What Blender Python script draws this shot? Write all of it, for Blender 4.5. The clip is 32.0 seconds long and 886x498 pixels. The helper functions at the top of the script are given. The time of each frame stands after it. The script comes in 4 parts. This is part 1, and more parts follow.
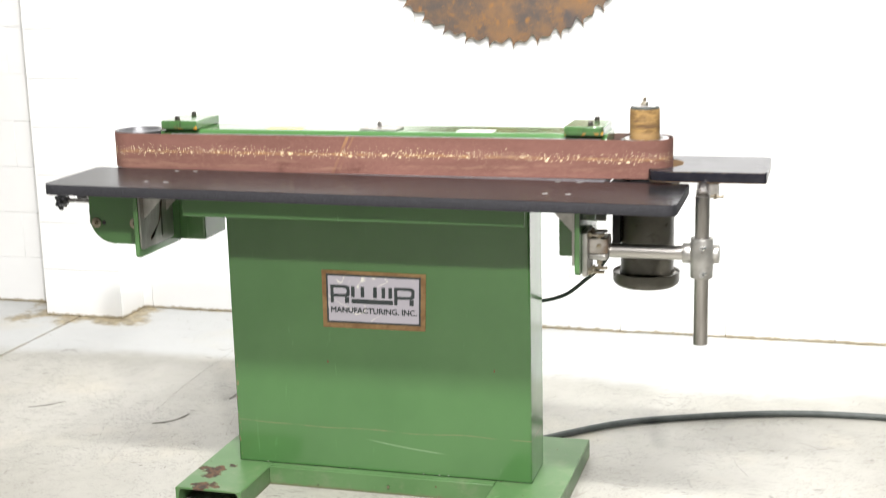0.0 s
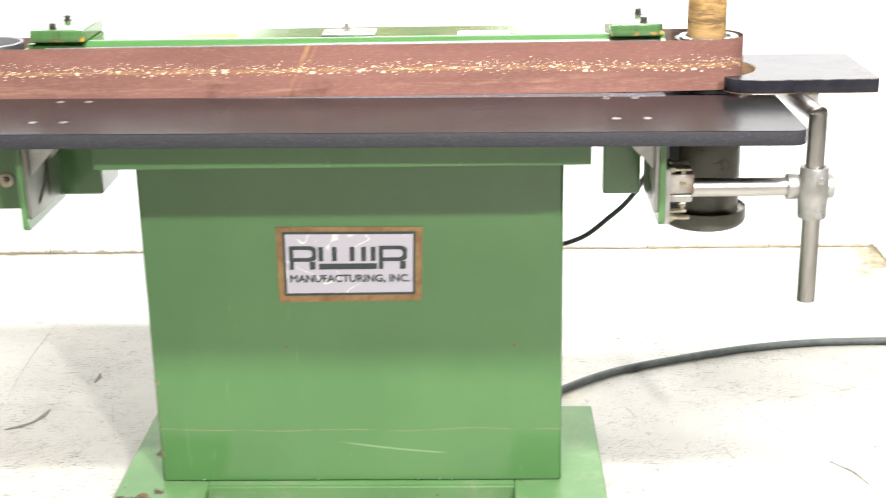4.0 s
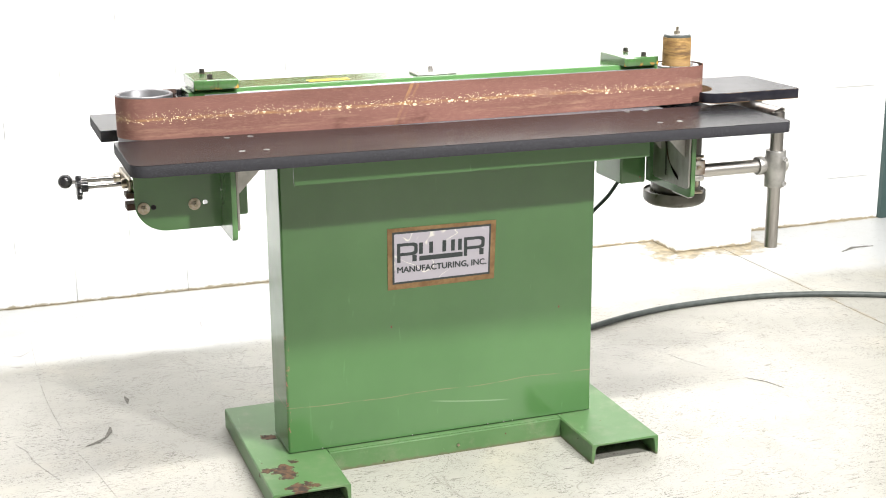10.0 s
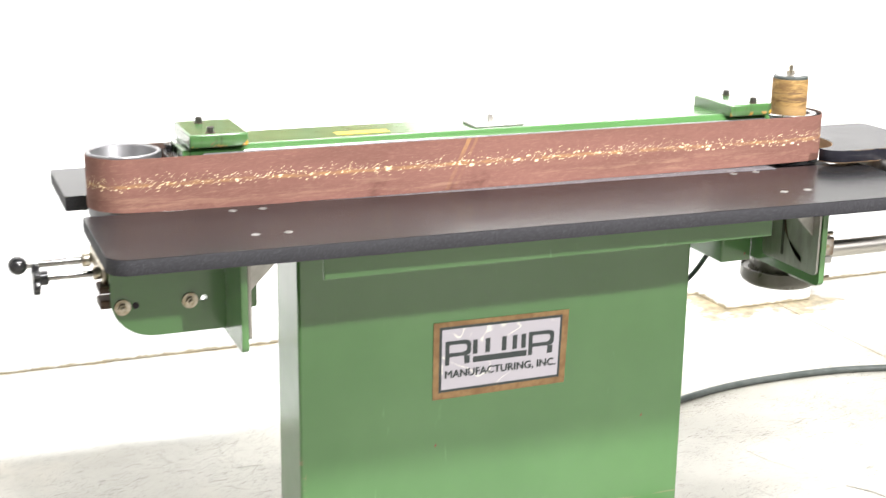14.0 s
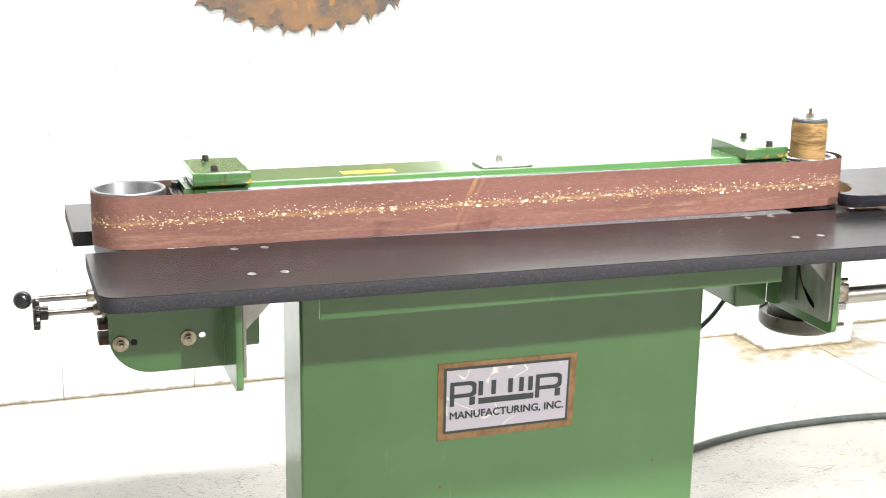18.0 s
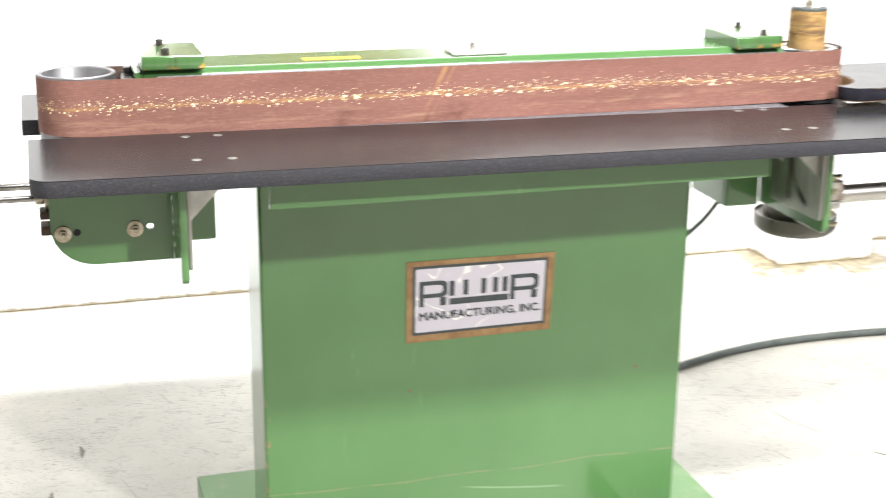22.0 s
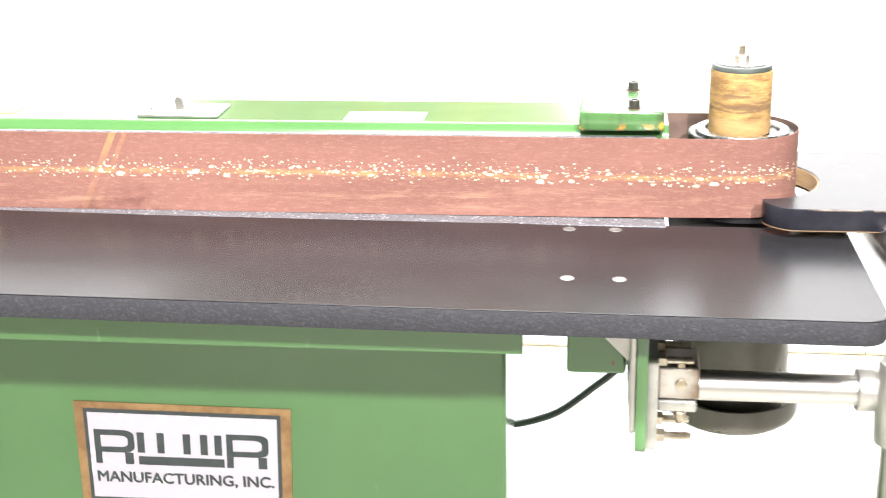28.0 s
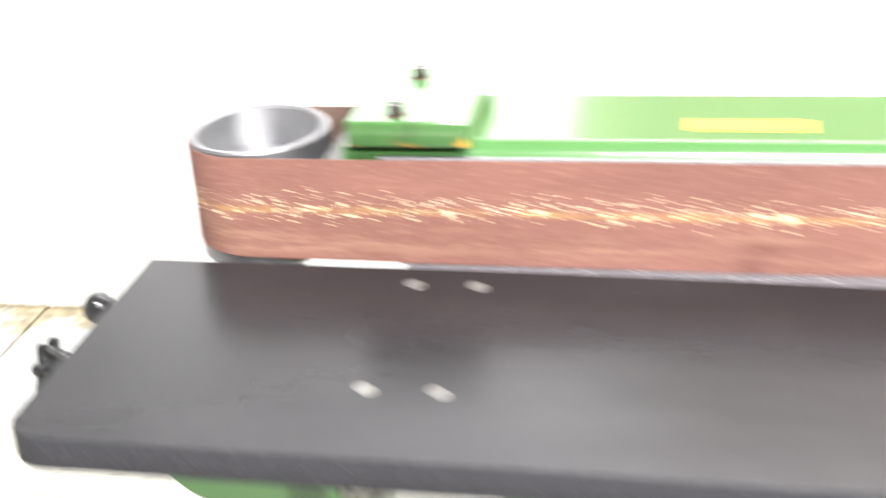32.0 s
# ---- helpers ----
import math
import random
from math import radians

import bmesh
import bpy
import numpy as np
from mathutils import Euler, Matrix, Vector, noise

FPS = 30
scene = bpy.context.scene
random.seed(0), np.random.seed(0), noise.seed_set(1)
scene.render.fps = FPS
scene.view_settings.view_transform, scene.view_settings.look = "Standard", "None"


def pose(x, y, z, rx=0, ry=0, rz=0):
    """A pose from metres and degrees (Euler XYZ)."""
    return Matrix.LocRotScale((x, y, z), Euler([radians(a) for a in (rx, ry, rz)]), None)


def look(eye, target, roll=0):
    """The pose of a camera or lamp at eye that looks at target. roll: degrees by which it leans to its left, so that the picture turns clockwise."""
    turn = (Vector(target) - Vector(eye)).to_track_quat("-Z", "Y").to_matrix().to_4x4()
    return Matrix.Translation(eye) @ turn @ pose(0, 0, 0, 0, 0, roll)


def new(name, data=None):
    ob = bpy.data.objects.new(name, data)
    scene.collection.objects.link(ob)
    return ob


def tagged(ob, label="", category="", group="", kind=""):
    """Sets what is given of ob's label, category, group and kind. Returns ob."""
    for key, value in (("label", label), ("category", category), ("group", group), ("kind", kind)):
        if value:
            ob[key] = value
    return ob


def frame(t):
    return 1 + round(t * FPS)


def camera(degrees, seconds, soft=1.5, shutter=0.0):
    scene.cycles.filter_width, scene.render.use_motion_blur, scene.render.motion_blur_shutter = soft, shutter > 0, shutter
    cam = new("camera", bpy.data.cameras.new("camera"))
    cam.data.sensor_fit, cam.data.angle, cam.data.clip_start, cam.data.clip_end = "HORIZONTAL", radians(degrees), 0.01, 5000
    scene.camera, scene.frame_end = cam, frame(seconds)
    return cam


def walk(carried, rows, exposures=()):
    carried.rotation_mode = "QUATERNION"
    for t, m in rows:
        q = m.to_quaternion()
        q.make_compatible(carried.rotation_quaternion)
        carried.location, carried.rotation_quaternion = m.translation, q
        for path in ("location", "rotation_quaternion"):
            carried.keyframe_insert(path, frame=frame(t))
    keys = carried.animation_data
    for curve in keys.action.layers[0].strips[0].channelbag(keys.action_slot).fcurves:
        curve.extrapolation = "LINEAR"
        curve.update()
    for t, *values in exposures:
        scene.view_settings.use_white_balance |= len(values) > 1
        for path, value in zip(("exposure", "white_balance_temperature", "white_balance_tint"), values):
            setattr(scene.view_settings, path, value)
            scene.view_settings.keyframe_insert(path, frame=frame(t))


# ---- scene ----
cam = camera(35.9, 32.0, soft=1.0, shutter=1.0)
PATH = [
    (0, (1.55, -3.318, 1.436), (1.012, -1.44, 1.008), -1.4),
    (0.5, (1.464, -3.185, 1.408), (0.941, -1.31, 0.95), -0.9),
    (1, (1.308, -3.023, 1.415), (0.895, -1.123, 0.946), -0.9),
    (1.5, (1.207, -2.907, 1.419), (0.874, -0.995, 0.934), -0.6),
    (2, (1.122, -2.739, 1.405), (0.805, -0.832, 0.895), -1.1),
    (2.5, (1.051, -2.559, 1.413), (0.758, -0.651, 0.89), -1.4),
    (3, (0.963, -2.499, 1.413), (0.701, -0.61, 0.81), -0.7),
    (3.5, (0.822, -2.509, 1.424), (0.671, -0.61, 0.815), -0.3),
    (4, (0.672, -2.56, 1.416), (0.612, -0.663, 0.784), -1.1),
    (4.5, (0.551, -2.64, 1.417), (0.528, -0.727, 0.835), -0.2),
    (6.5, (0.006, -2.936, 1.439), (0.323, -1.056, 0.835), -0.7),
    (7, (-0.09, -2.978, 1.426), (0.265, -1.095, 0.856), 0.3),
    (7.5, (-0.227, -3.074, 1.444), (0.16, -1.188, 0.904), 0.5),
    (8, (-0.347, -3.134, 1.449), (0.025, -1.257, 0.867), -0.9),
    (8.5, (-0.473, -3.121, 1.453), (0.053, -1.279, 0.88), -0.2),
    (9, (-0.635, -3.115, 1.452), (-0.035, -1.291, 0.894), -1.5),
    (9.5, (-0.707, -3.119, 1.454), (-0.055, -1.306, 0.916), -0.9),
    (10, (-0.72, -3.12, 1.455), (-0.064, -1.306, 0.927), -0.4),
    (10.5, (-0.739, -3.119, 1.449), (-0.065, -1.311, 0.923), -0.2),
    (11, (-0.743, -3.073, 1.436), (-0.088, -1.272, 0.864), -0.4),
    (11.5, (-0.71, -2.927, 1.432), (-0.064, -1.128, 0.844), -0.4),
    (12, (-0.668, -2.763, 1.444), (-0.007, -0.959, 0.885), -0.4),
    (12.5, (-0.641, -2.67, 1.45), (0.008, -0.865, 0.884), -0.3),
    (13, (-0.641, -2.567, 1.441), (0.012, -0.764, 0.873), 0.1),
    (13.5, (-0.641, -2.43, 1.447), (0.023, -0.627, 0.893), 0.3),
    (14, (-0.647, -2.326, 1.456), (0.066, -0.536, 0.92), 0.7),
    (14.5, (-0.645, -2.287, 1.456), (0.098, -0.507, 0.929), 0.7),
    (16.5, (-0.549, -2.339, 1.473), (0.071, -0.51, 0.955), 0.8),
    (17, (-0.544, -2.343, 1.473), (0.083, -0.51, 0.977), 0.8),
    (17.5, (-0.54, -2.348, 1.477), (0.08, -0.512, 0.985), 0.8),
    (18, (-0.526, -2.356, 1.475), (0.093, -0.52, 0.98), 0.8),
    (18.5, (-0.509, -2.362, 1.474), (0.146, -0.539, 0.977), 1.1),
    (19, (-0.499, -2.367, 1.472), (0.184, -0.556, 0.972), 1.3),
    (19.5, (-0.486, -2.367, 1.469), (0.219, -0.566, 0.965), 1.4),
    (20, (-0.48, -2.366, 1.463), (0.23, -0.568, 0.95), 1.1),
    (20.5, (-0.475, -2.365, 1.453), (0.224, -0.565, 0.933), 1.0),
    (21, (-0.452, -2.369, 1.44), (0.224, -0.567, 0.896), 0.9),
    (21.5, (-0.405, -2.366, 1.413), (0.224, -0.555, 0.845), 1.0),
    (22, (-0.358, -2.297, 1.377), (0.191, -0.468, 0.784), 0.6),
    (22.5, (-0.287, -2.109, 1.351), (0.166, -0.245, 0.782), 0.1),
    (23, (-0.218, -1.956, 1.368), (0.129, -0.07, 0.798), -0.3),
    (23.5, (-0.123, -1.866, 1.363), (0.149, 0.024, 0.768), -0.1),
    (24, (0.043, -1.794, 1.362), (0.146, 0.104, 0.741), 1.4),
    (24.5, (0.196, -1.751, 1.382), (0.214, 0.147, 0.752), 0.8),
    (25, (0.3, -1.684, 1.372), (0.342, 0.214, 0.741), -0.2),
    (25.5, (0.525, -1.571, 1.34), (0.416, 0.329, 0.726), 0.3),
    (27.5, (0.921, -1.529, 1.344), (0.638, 0.347, 0.712), -0.1),
    (28, (0.947, -1.557, 1.365), (0.712, 0.322, 0.721), -1.1),
    (28.5, (0.953, -1.616, 1.367), (0.74, 0.269, 0.733), -0.3),
    (29, (0.924, -1.748, 1.369), (0.745, 0.153, 0.774), -0.9),
    (29.5, (0.901, -1.909, 1.384), (0.792, -0.019, 0.738), -1.3),
    (30, (0.925, -1.992, 1.401), (0.711, -0.101, 0.786), -0.7),
    (30.2, (0.891, -2.027, 1.395), (0.659, -0.135, 0.789), -0.4),
    (30.5, (0.794, -1.972, 1.408), (0.558, -0.09, 0.774), -0.6),
    (30.7, (0.754, -1.872, 1.385), (0.429, -0.015, 0.718), -1.2),
    (31, (0.562, -1.712, 1.388), (0.22, 0.14, 0.713), -4.2),
    (31.1, (0.538, -1.692, 1.368), (0.168, 0.156, 0.7), -3.7),
    (31.3, (0.427, -1.558, 1.357), (0.091, 0.267, 0.61), -2.5),
    (31.6, (0.293, -1.321, 1.358), (-0.055, 0.504, 0.618), -2.5),
    (31.8, (0.212, -1.17, 1.383), (-0.156, 0.629, 0.592), -3.8),
    (32, (0.127, -1.032, 1.393), (-0.276, 0.732, 0.541), -4.1),
]
EXPOSURES = [(0, -0.35), (2, -0.2), (4, 0.15), (7, -0.05), (9, -0.15), (11, -0.15), (13, 0.0), (14, 0.15), (17, 0.05), (19, -0.05), (22, 0.15), (24, 0.42), (25, 0.56), (28, 0.68), (29, 0.6), (30, 0.4), (31, 0.6), (32, 0.6)]
walk(cam, [(t, look(eye, target, roll)) for t, eye, target, roll in PATH], EXPOSURES)

# ---- light ----
world = bpy.data.worlds.new("world")
scene.world = world
world.use_nodes = True
world.node_tree.nodes["Background"].inputs[0].default_value = (0.8, 0.85, 0.9, 1)
world.node_tree.nodes["Background"].inputs[1].default_value = 0.3


def area_lamp(name, eye, target, watts, sx, sy, colour):
    data = bpy.data.lights.new(name, "AREA")
    data.shape, data.size, data.size_y, data.energy, data.color = "RECTANGLE", sx, sy, watts, colour
    ob = new(name, data)
    ob.matrix_world = look(eye, target)
    return ob


# one strong flood lamp on a stand, south-east, a narrow bank of ceiling lights in front of the machine,
# and an unseen fill lamp, added to brighten the block wall and its reflections
area_lamp("flood_lamp", (2.25, -3.95, 3.45), (0.5, 0.3, 0.6), 285, 0.17, 0.17, (1.0, 0.975, 0.965))
area_lamp("ceiling_bank", (0.95, -2.67, 5.2), (0.9, -1.4, 0.5), 630, 2.2, 0.3, (1.0, 0.985, 0.97))
area_lamp("wall_fill", (0.75, 0.95, 2.75), (0.75, 1.68, 2.30), 110, 2.4, 0.2, (0.99, 0.98, 1.0))


# ---- material helpers ----
class Tree:
    """A node material in the making."""

    def __init__(self, name):
        self.mat = bpy.data.materials.new(name)
        self.mat.use_nodes = True
        self.t = self.mat.node_tree
        self.bsdf = self.t.nodes["Principled BSDF"]
        self.pos = self.node("ShaderNodeNewGeometry").outputs["Position"]

    def node(self, kind):
        return self.t.nodes.new(kind)

    def put(self, socket, value):
        if isinstance(value, bpy.types.NodeSocket):
            self.t.links.new(value, socket)
        else:
            socket.default_value = value

    def math(self, op, a, b=0.0, clamp=False):
        n = self.node("ShaderNodeMath")
        n.operation, n.use_clamp = op, clamp
        self.put(n.inputs[0], a)
        self.put(n.inputs[1], b)
        return n.outputs[0]

    def noise(self, scale, detail=4.0, rough=0.55, stretch=(1, 1, 1), distort=0.0):
        n = self.node("ShaderNodeTexNoise")
        n.inputs["Scale"].default_value, n.inputs["Detail"].default_value = scale, detail
        n.inputs["Roughness"].default_value, n.inputs["Distortion"].default_value = rough, distort
        self.put(n.inputs["Vector"], self.stretched(stretch))
        return n.outputs[0]

    def stretched(self, by):
        if by == (1, 1, 1):
            return self.pos
        n = self.node("ShaderNodeVectorMath")
        n.operation = "MULTIPLY"
        self.put(n.inputs[0], self.pos)
        n.inputs[1].default_value = by
        return n.outputs[0]

    def cells(self, scale, stretch=(1, 1, 1), randomness=1.0):
        """Distance and random colour of round cells."""
        n = self.node("ShaderNodeTexVoronoi")
        n.inputs["Scale"].default_value, n.inputs["Randomness"].default_value = scale, randomness
        self.put(n.inputs["Vector"], self.stretched(stretch))
        return n.outputs["Distance"], self.split(n.outputs["Color"])

    def split(self, vector):
        n = self.node("ShaderNodeSeparateXYZ")
        self.put(n.inputs[0], vector)
        return n.outputs

    def ramp(self, value, lo, hi, a=0.0, b=1.0):
        n = self.node("ShaderNodeMapRange")
        n.interpolation_type = "SMOOTHSTEP"
        self.put(n.inputs["Value"], value)
        for key, v in (("From Min", lo), ("From Max", hi), ("To Min", a), ("To Max", b)):
            n.inputs[key].default_value = v
        return n.outputs[0]

    def mix(self, factor, a, b):
        n = self.node("ShaderNodeMix")
        n.data_type = "RGBA"
        self.put(n.inputs[0], factor)
        for socket, v in ((n.inputs[6], a), (n.inputs[7], b)):
            self.put(socket, (*v, 1) if isinstance(v, tuple) else v)
        return n.outputs[2]

    def random(self):
        return self.node("ShaderNodeObjectInfo").outputs["Random"]

    def done(self, colour, rough, metal=0.0, bump=None, strength=0.2, depth=0.001, coat=0.0, spec=0.5, ior=1.66):
        b = self.bsdf.inputs
        self.put(b["Base Color"], (*colour, 1) if isinstance(colour, tuple) else colour)
        self.put(b["Roughness"], rough)
        self.put(b["Metallic"], metal)
        b["Coat Weight"].default_value, b["Coat Roughness"].default_value, b["Coat IOR"].default_value = coat, 0.15, ior
        b["Specular IOR Level"].default_value = spec
        if bump is not None:
            n = self.node("ShaderNodeBump")
            n.inputs["Strength"].default_value, n.inputs["Distance"].default_value = strength, depth
            self.put(n.inputs["Height"], bump)
            self.t.links.new(n.outputs[0], b["Normal"])
        return self.mat


def plain(name, a, b, rough, metal=0.0, scale=40, bump=0.1, spec=0.5, stretch=(1, 1, 1)):
    """A surface of two near colours, with fine grain."""
    t = Tree(name)
    n = t.noise(scale, 5, stretch=stretch)
    fine = t.noise(scale * 9, 3, stretch=stretch)
    r = t.math("ADD", t.math("MULTIPLY", n, 0.2), rough - 0.1)
    return t.done(t.mix(t.ramp(n, 0.3, 0.7), a, b), r, metal, fine, bump, 0.0006, spec=spec)


def green_paint():
    """Machine enamel, with fine orange peel, chips to red primer and long scratches."""
    t = Tree("green_enamel")
    tone = t.noise(3.0, 4)
    grain = t.noise(260, 2)
    col = t.mix(t.ramp(tone, 0.3, 0.7), (0.063, 0.158, 0.049), (0.076, 0.180, 0.059))
    x, y, z = t.split(t.pos)
    # one long shallow scratch low on the cabinet, and a shorter one below it
    wob = t.math("MULTIPLY", t.noise(2.2, 2, stretch=(1, 0, 0)), 0.05)
    off = t.math("ABSOLUTE", t.math("SUBTRACT", z, t.math("ADD", t.math("MULTIPLY", x, -0.012), t.math("ADD", wob, 0.150))))
    line = t.math("MULTIPLY", t.ramp(off, 0.0006, 0.0018, 1, 0), t.ramp(t.noise(14, 3, stretch=(1, 0, 0)), 0.36, 0.55))
    col = t.mix(t.math("MULTIPLY", line, t.ramp(z, 0.25, 0.26, 0.75, 0)), col, (0.20, 0.19, 0.10))
    off2 = t.math("ABSOLUTE", t.math("SUBTRACT", z, t.math("ADD", t.math("MULTIPLY", t.math("POWER", t.math("SUBTRACT", x, 0.75), 2.0), 0.22), 0.112)))
    span = t.math("MULTIPLY", t.ramp(x, 0.36, 0.42), t.ramp(x, 0.56, 0.60, 1, 0))
    col = t.mix(t.math("MULTIPLY", t.ramp(off2, 0.0008, 0.0026, 0.45, 0), span), col, (0.30, 0.42, 0.26))
    # small chips
    d, rnd = t.cells(26, (1, 1, 0.7))
    chip = t.math("MULTIPLY", t.ramp(d, 0.045, 0.075, 1, 0), t.ramp(rnd[0], 0.93, 0.94))
    col = t.mix(chip, col, (0.16, 0.055, 0.03))
    rim = t.math("MULTIPLY", t.ramp(t.math("ABSOLUTE", t.math("ADD", x, 0.004)), 0.004, 0.009, 1, 0), t.math("MULTIPLY", t.ramp(z, 0.30, 0.42, 1, 0), t.ramp(y, 0.006, 0.012, 1, 0)))
    rim = t.math("MULTIPLY", rim, t.ramp(t.noise(60, 4, 0.75, stretch=(1, 1, 0.5)), 0.55, 0.60))
    col = t.mix(rim, col, (0.27, 0.15, 0.10))
    d3, rnd3 = t.cells(38, (1, 1, 0.6))
    low = t.math("MULTIPLY", t.ramp(x, 0.45, 0.72), t.ramp(z, 0.12, 0.38, 1, 0))
    nick = t.math("MULTIPLY", t.ramp(d3, 0.07, 0.12, 1, 0), t.math("GREATER_THAN", t.math("MULTIPLY", low, 0.13), rnd3[2]))
    col = t.mix(nick, col, (0.20, 0.07, 0.04))
    sc = t.noise(30, 3, stretch=(1, 1, 0.15), distort=1.0)
    col = t.mix(t.ramp(sc, 0.68, 0.78, 0, 0.25), col, (0.16, 0.33, 0.14))
    rough = t.math("ADD", t.math("MULTIPLY", t.noise(18, 4), 0.12), 0.27)
    return t.done(col, rough, 0, grain, 0.07, 0.0004, coat=1.0, spec=0.04)


def cap_paint():
    """The enamel on the cap blocks: grimy front faces with dark runs, edges worn to orange rust."""
    t = Tree("green_enamel_grimy")
    x, y, z = t.split(t.pos)
    col = t.mix(t.ramp(t.noise(6, 4), 0.3, 0.7), (0.060, 0.152, 0.046), (0.074, 0.172, 0.056))
    front = t.ramp(y, 0.0215, 0.0228, 1, 0)
    runs = t.ramp(t.noise(55, 4, 0.6, stretch=(1, 1, 0.12)), 0.48, 0.68, 0.08, 0.85)
    col = t.mix(t.math("MULTIPLY", front, runs), col, (0.045, 0.06, 0.028))
    rim = t.math("MULTIPLY", t.ramp(y, 0.0205, 0.0235, 1, 0), t.ramp(t.noise(40, 4), 0.52, 0.60))
    low = t.math("MINIMUM", t.ramp(z, 0.981, 0.985, 1, 0), rim)
    col = t.mix(low, col, (0.42, 0.22, 0.05))
    chip = t.ramp(t.noise(70, 4, 0.7), 0.66, 0.70, 0, 0.8)
    col = t.mix(chip, col, (0.15, 0.10, 0.05))
    for cx in (-0.089, 1.010):
        dx, dz = t.math("ABSOLUTE", t.math("SUBTRACT", x, cx)), t.math("ABSOLUTE", t.math("SUBTRACT", z, 0.982))
        spot = t.math("MULTIPLY", t.ramp(t.math("ADD", t.math("ADD", dx, dz), t.math("MULTIPLY", t.noise(90, 3), 0.01)), 0.007, 0.013, 1, 0), front)
        col = t.mix(spot, col, (0.62, 0.33, 0.04))
    return t.done(col, 0.36, 0, t.noise(200, 2), 0.05, 0.0005, coat=1.0, spec=0.04, ior=1.85)


def foot_paint():
    """The same enamel on the feet, worn to rust in one large patch, with scuffed edges."""
    t = Tree("green_enamel_rusted")
    tone = t.noise(5.0, 4)
    col = t.mix(t.ramp(tone, 0.3, 0.7), (0.078, 0.165, 0.060), (0.100, 0.195, 0.078))
    x, y, z = t.split(t.pos)
    n = t.noise(22, 5, 0.65)
    masks = None
    wx = t.math("ADD", x, t.math("MULTIPLY", t.math("SUBTRACT", t.noise(34, 5, 0.7), 0.5), 0.050))
    wy = t.math("ADD", y, t.math("MULTIPLY", t.math("SUBTRACT", t.noise(29, 5, 0.7, stretch=(1, 1, 2)), 0.5), 0.060))
    for cx, cy, r in ((-0.042, -0.082, 0.052), (-0.036, -0.118, 0.046), (-0.030, -0.198, 0.050), (0.000, -0.188, 0.034), (-0.006, -0.047, 0.026), (-0.078, -0.076, 0.028), (-0.033, 0.128, 0.038)):
        dx, dy = t.math("SUBTRACT", wx, cx), t.math("SUBTRACT", wy, cy)
        d = t.math("SQRT", t.math("ADD", t.math("MULTIPLY", dx, dx), t.math("MULTIPLY", dy, dy)))
        m = t.ramp(d, r * 0.1, r, 1, 0)
        masks = m if masks is None else t.math("MAXIMUM", masks, m)
    rust = t.ramp(t.math("ADD", t.math("MULTIPLY", masks, 0.62), t.noise(38, 5, 0.7, stretch=(0.8, 1.2, 1))), 0.83, 0.87)
    rcol = t.mix(t.ramp(t.noise(60, 4), 0.4, 0.6), (0.048, 0.034, 0.027), (0.125, 0.072, 0.042))
    d2, rnd = t.cells(38)
    chip = t.math("MULTIPLY", t.ramp(d2, 0.07, 0.12, 1, 0), t.ramp(rnd[1], 0.93, 0.94))
    rust = t.math("MAXIMUM", rust, chip)
    dust = t.ramp(t.noise(13, 6, 0.75), 0.48, 0.72, 0, 0.35)
    col = t.mix(dust, col, (0.23, 0.24, 0.16))
    low = t.math("MULTIPLY", t.ramp(t.math("ADD", z, t.math("MULTIPLY", t.noise(45, 4, 0.7), 0.02)), 0.012, 0.020, 1, 0), 0.7)
    col = t.mix(low, col, (0.14, 0.12, 0.075))
    scr = t.ramp(t.noise(45, 3, stretch=(1, 0.25, 1), distort=1.5), 0.66, 0.76, 0, 0.4)
    col = t.mix(scr, col, (0.2, 0.36, 0.17))
    return t.done(t.mix(rust, col, rcol), t.math("ADD", t.math("MULTIPLY", rust, 0.4), 0.36), 0, n, 0.15, 0.001, spec=0.3)


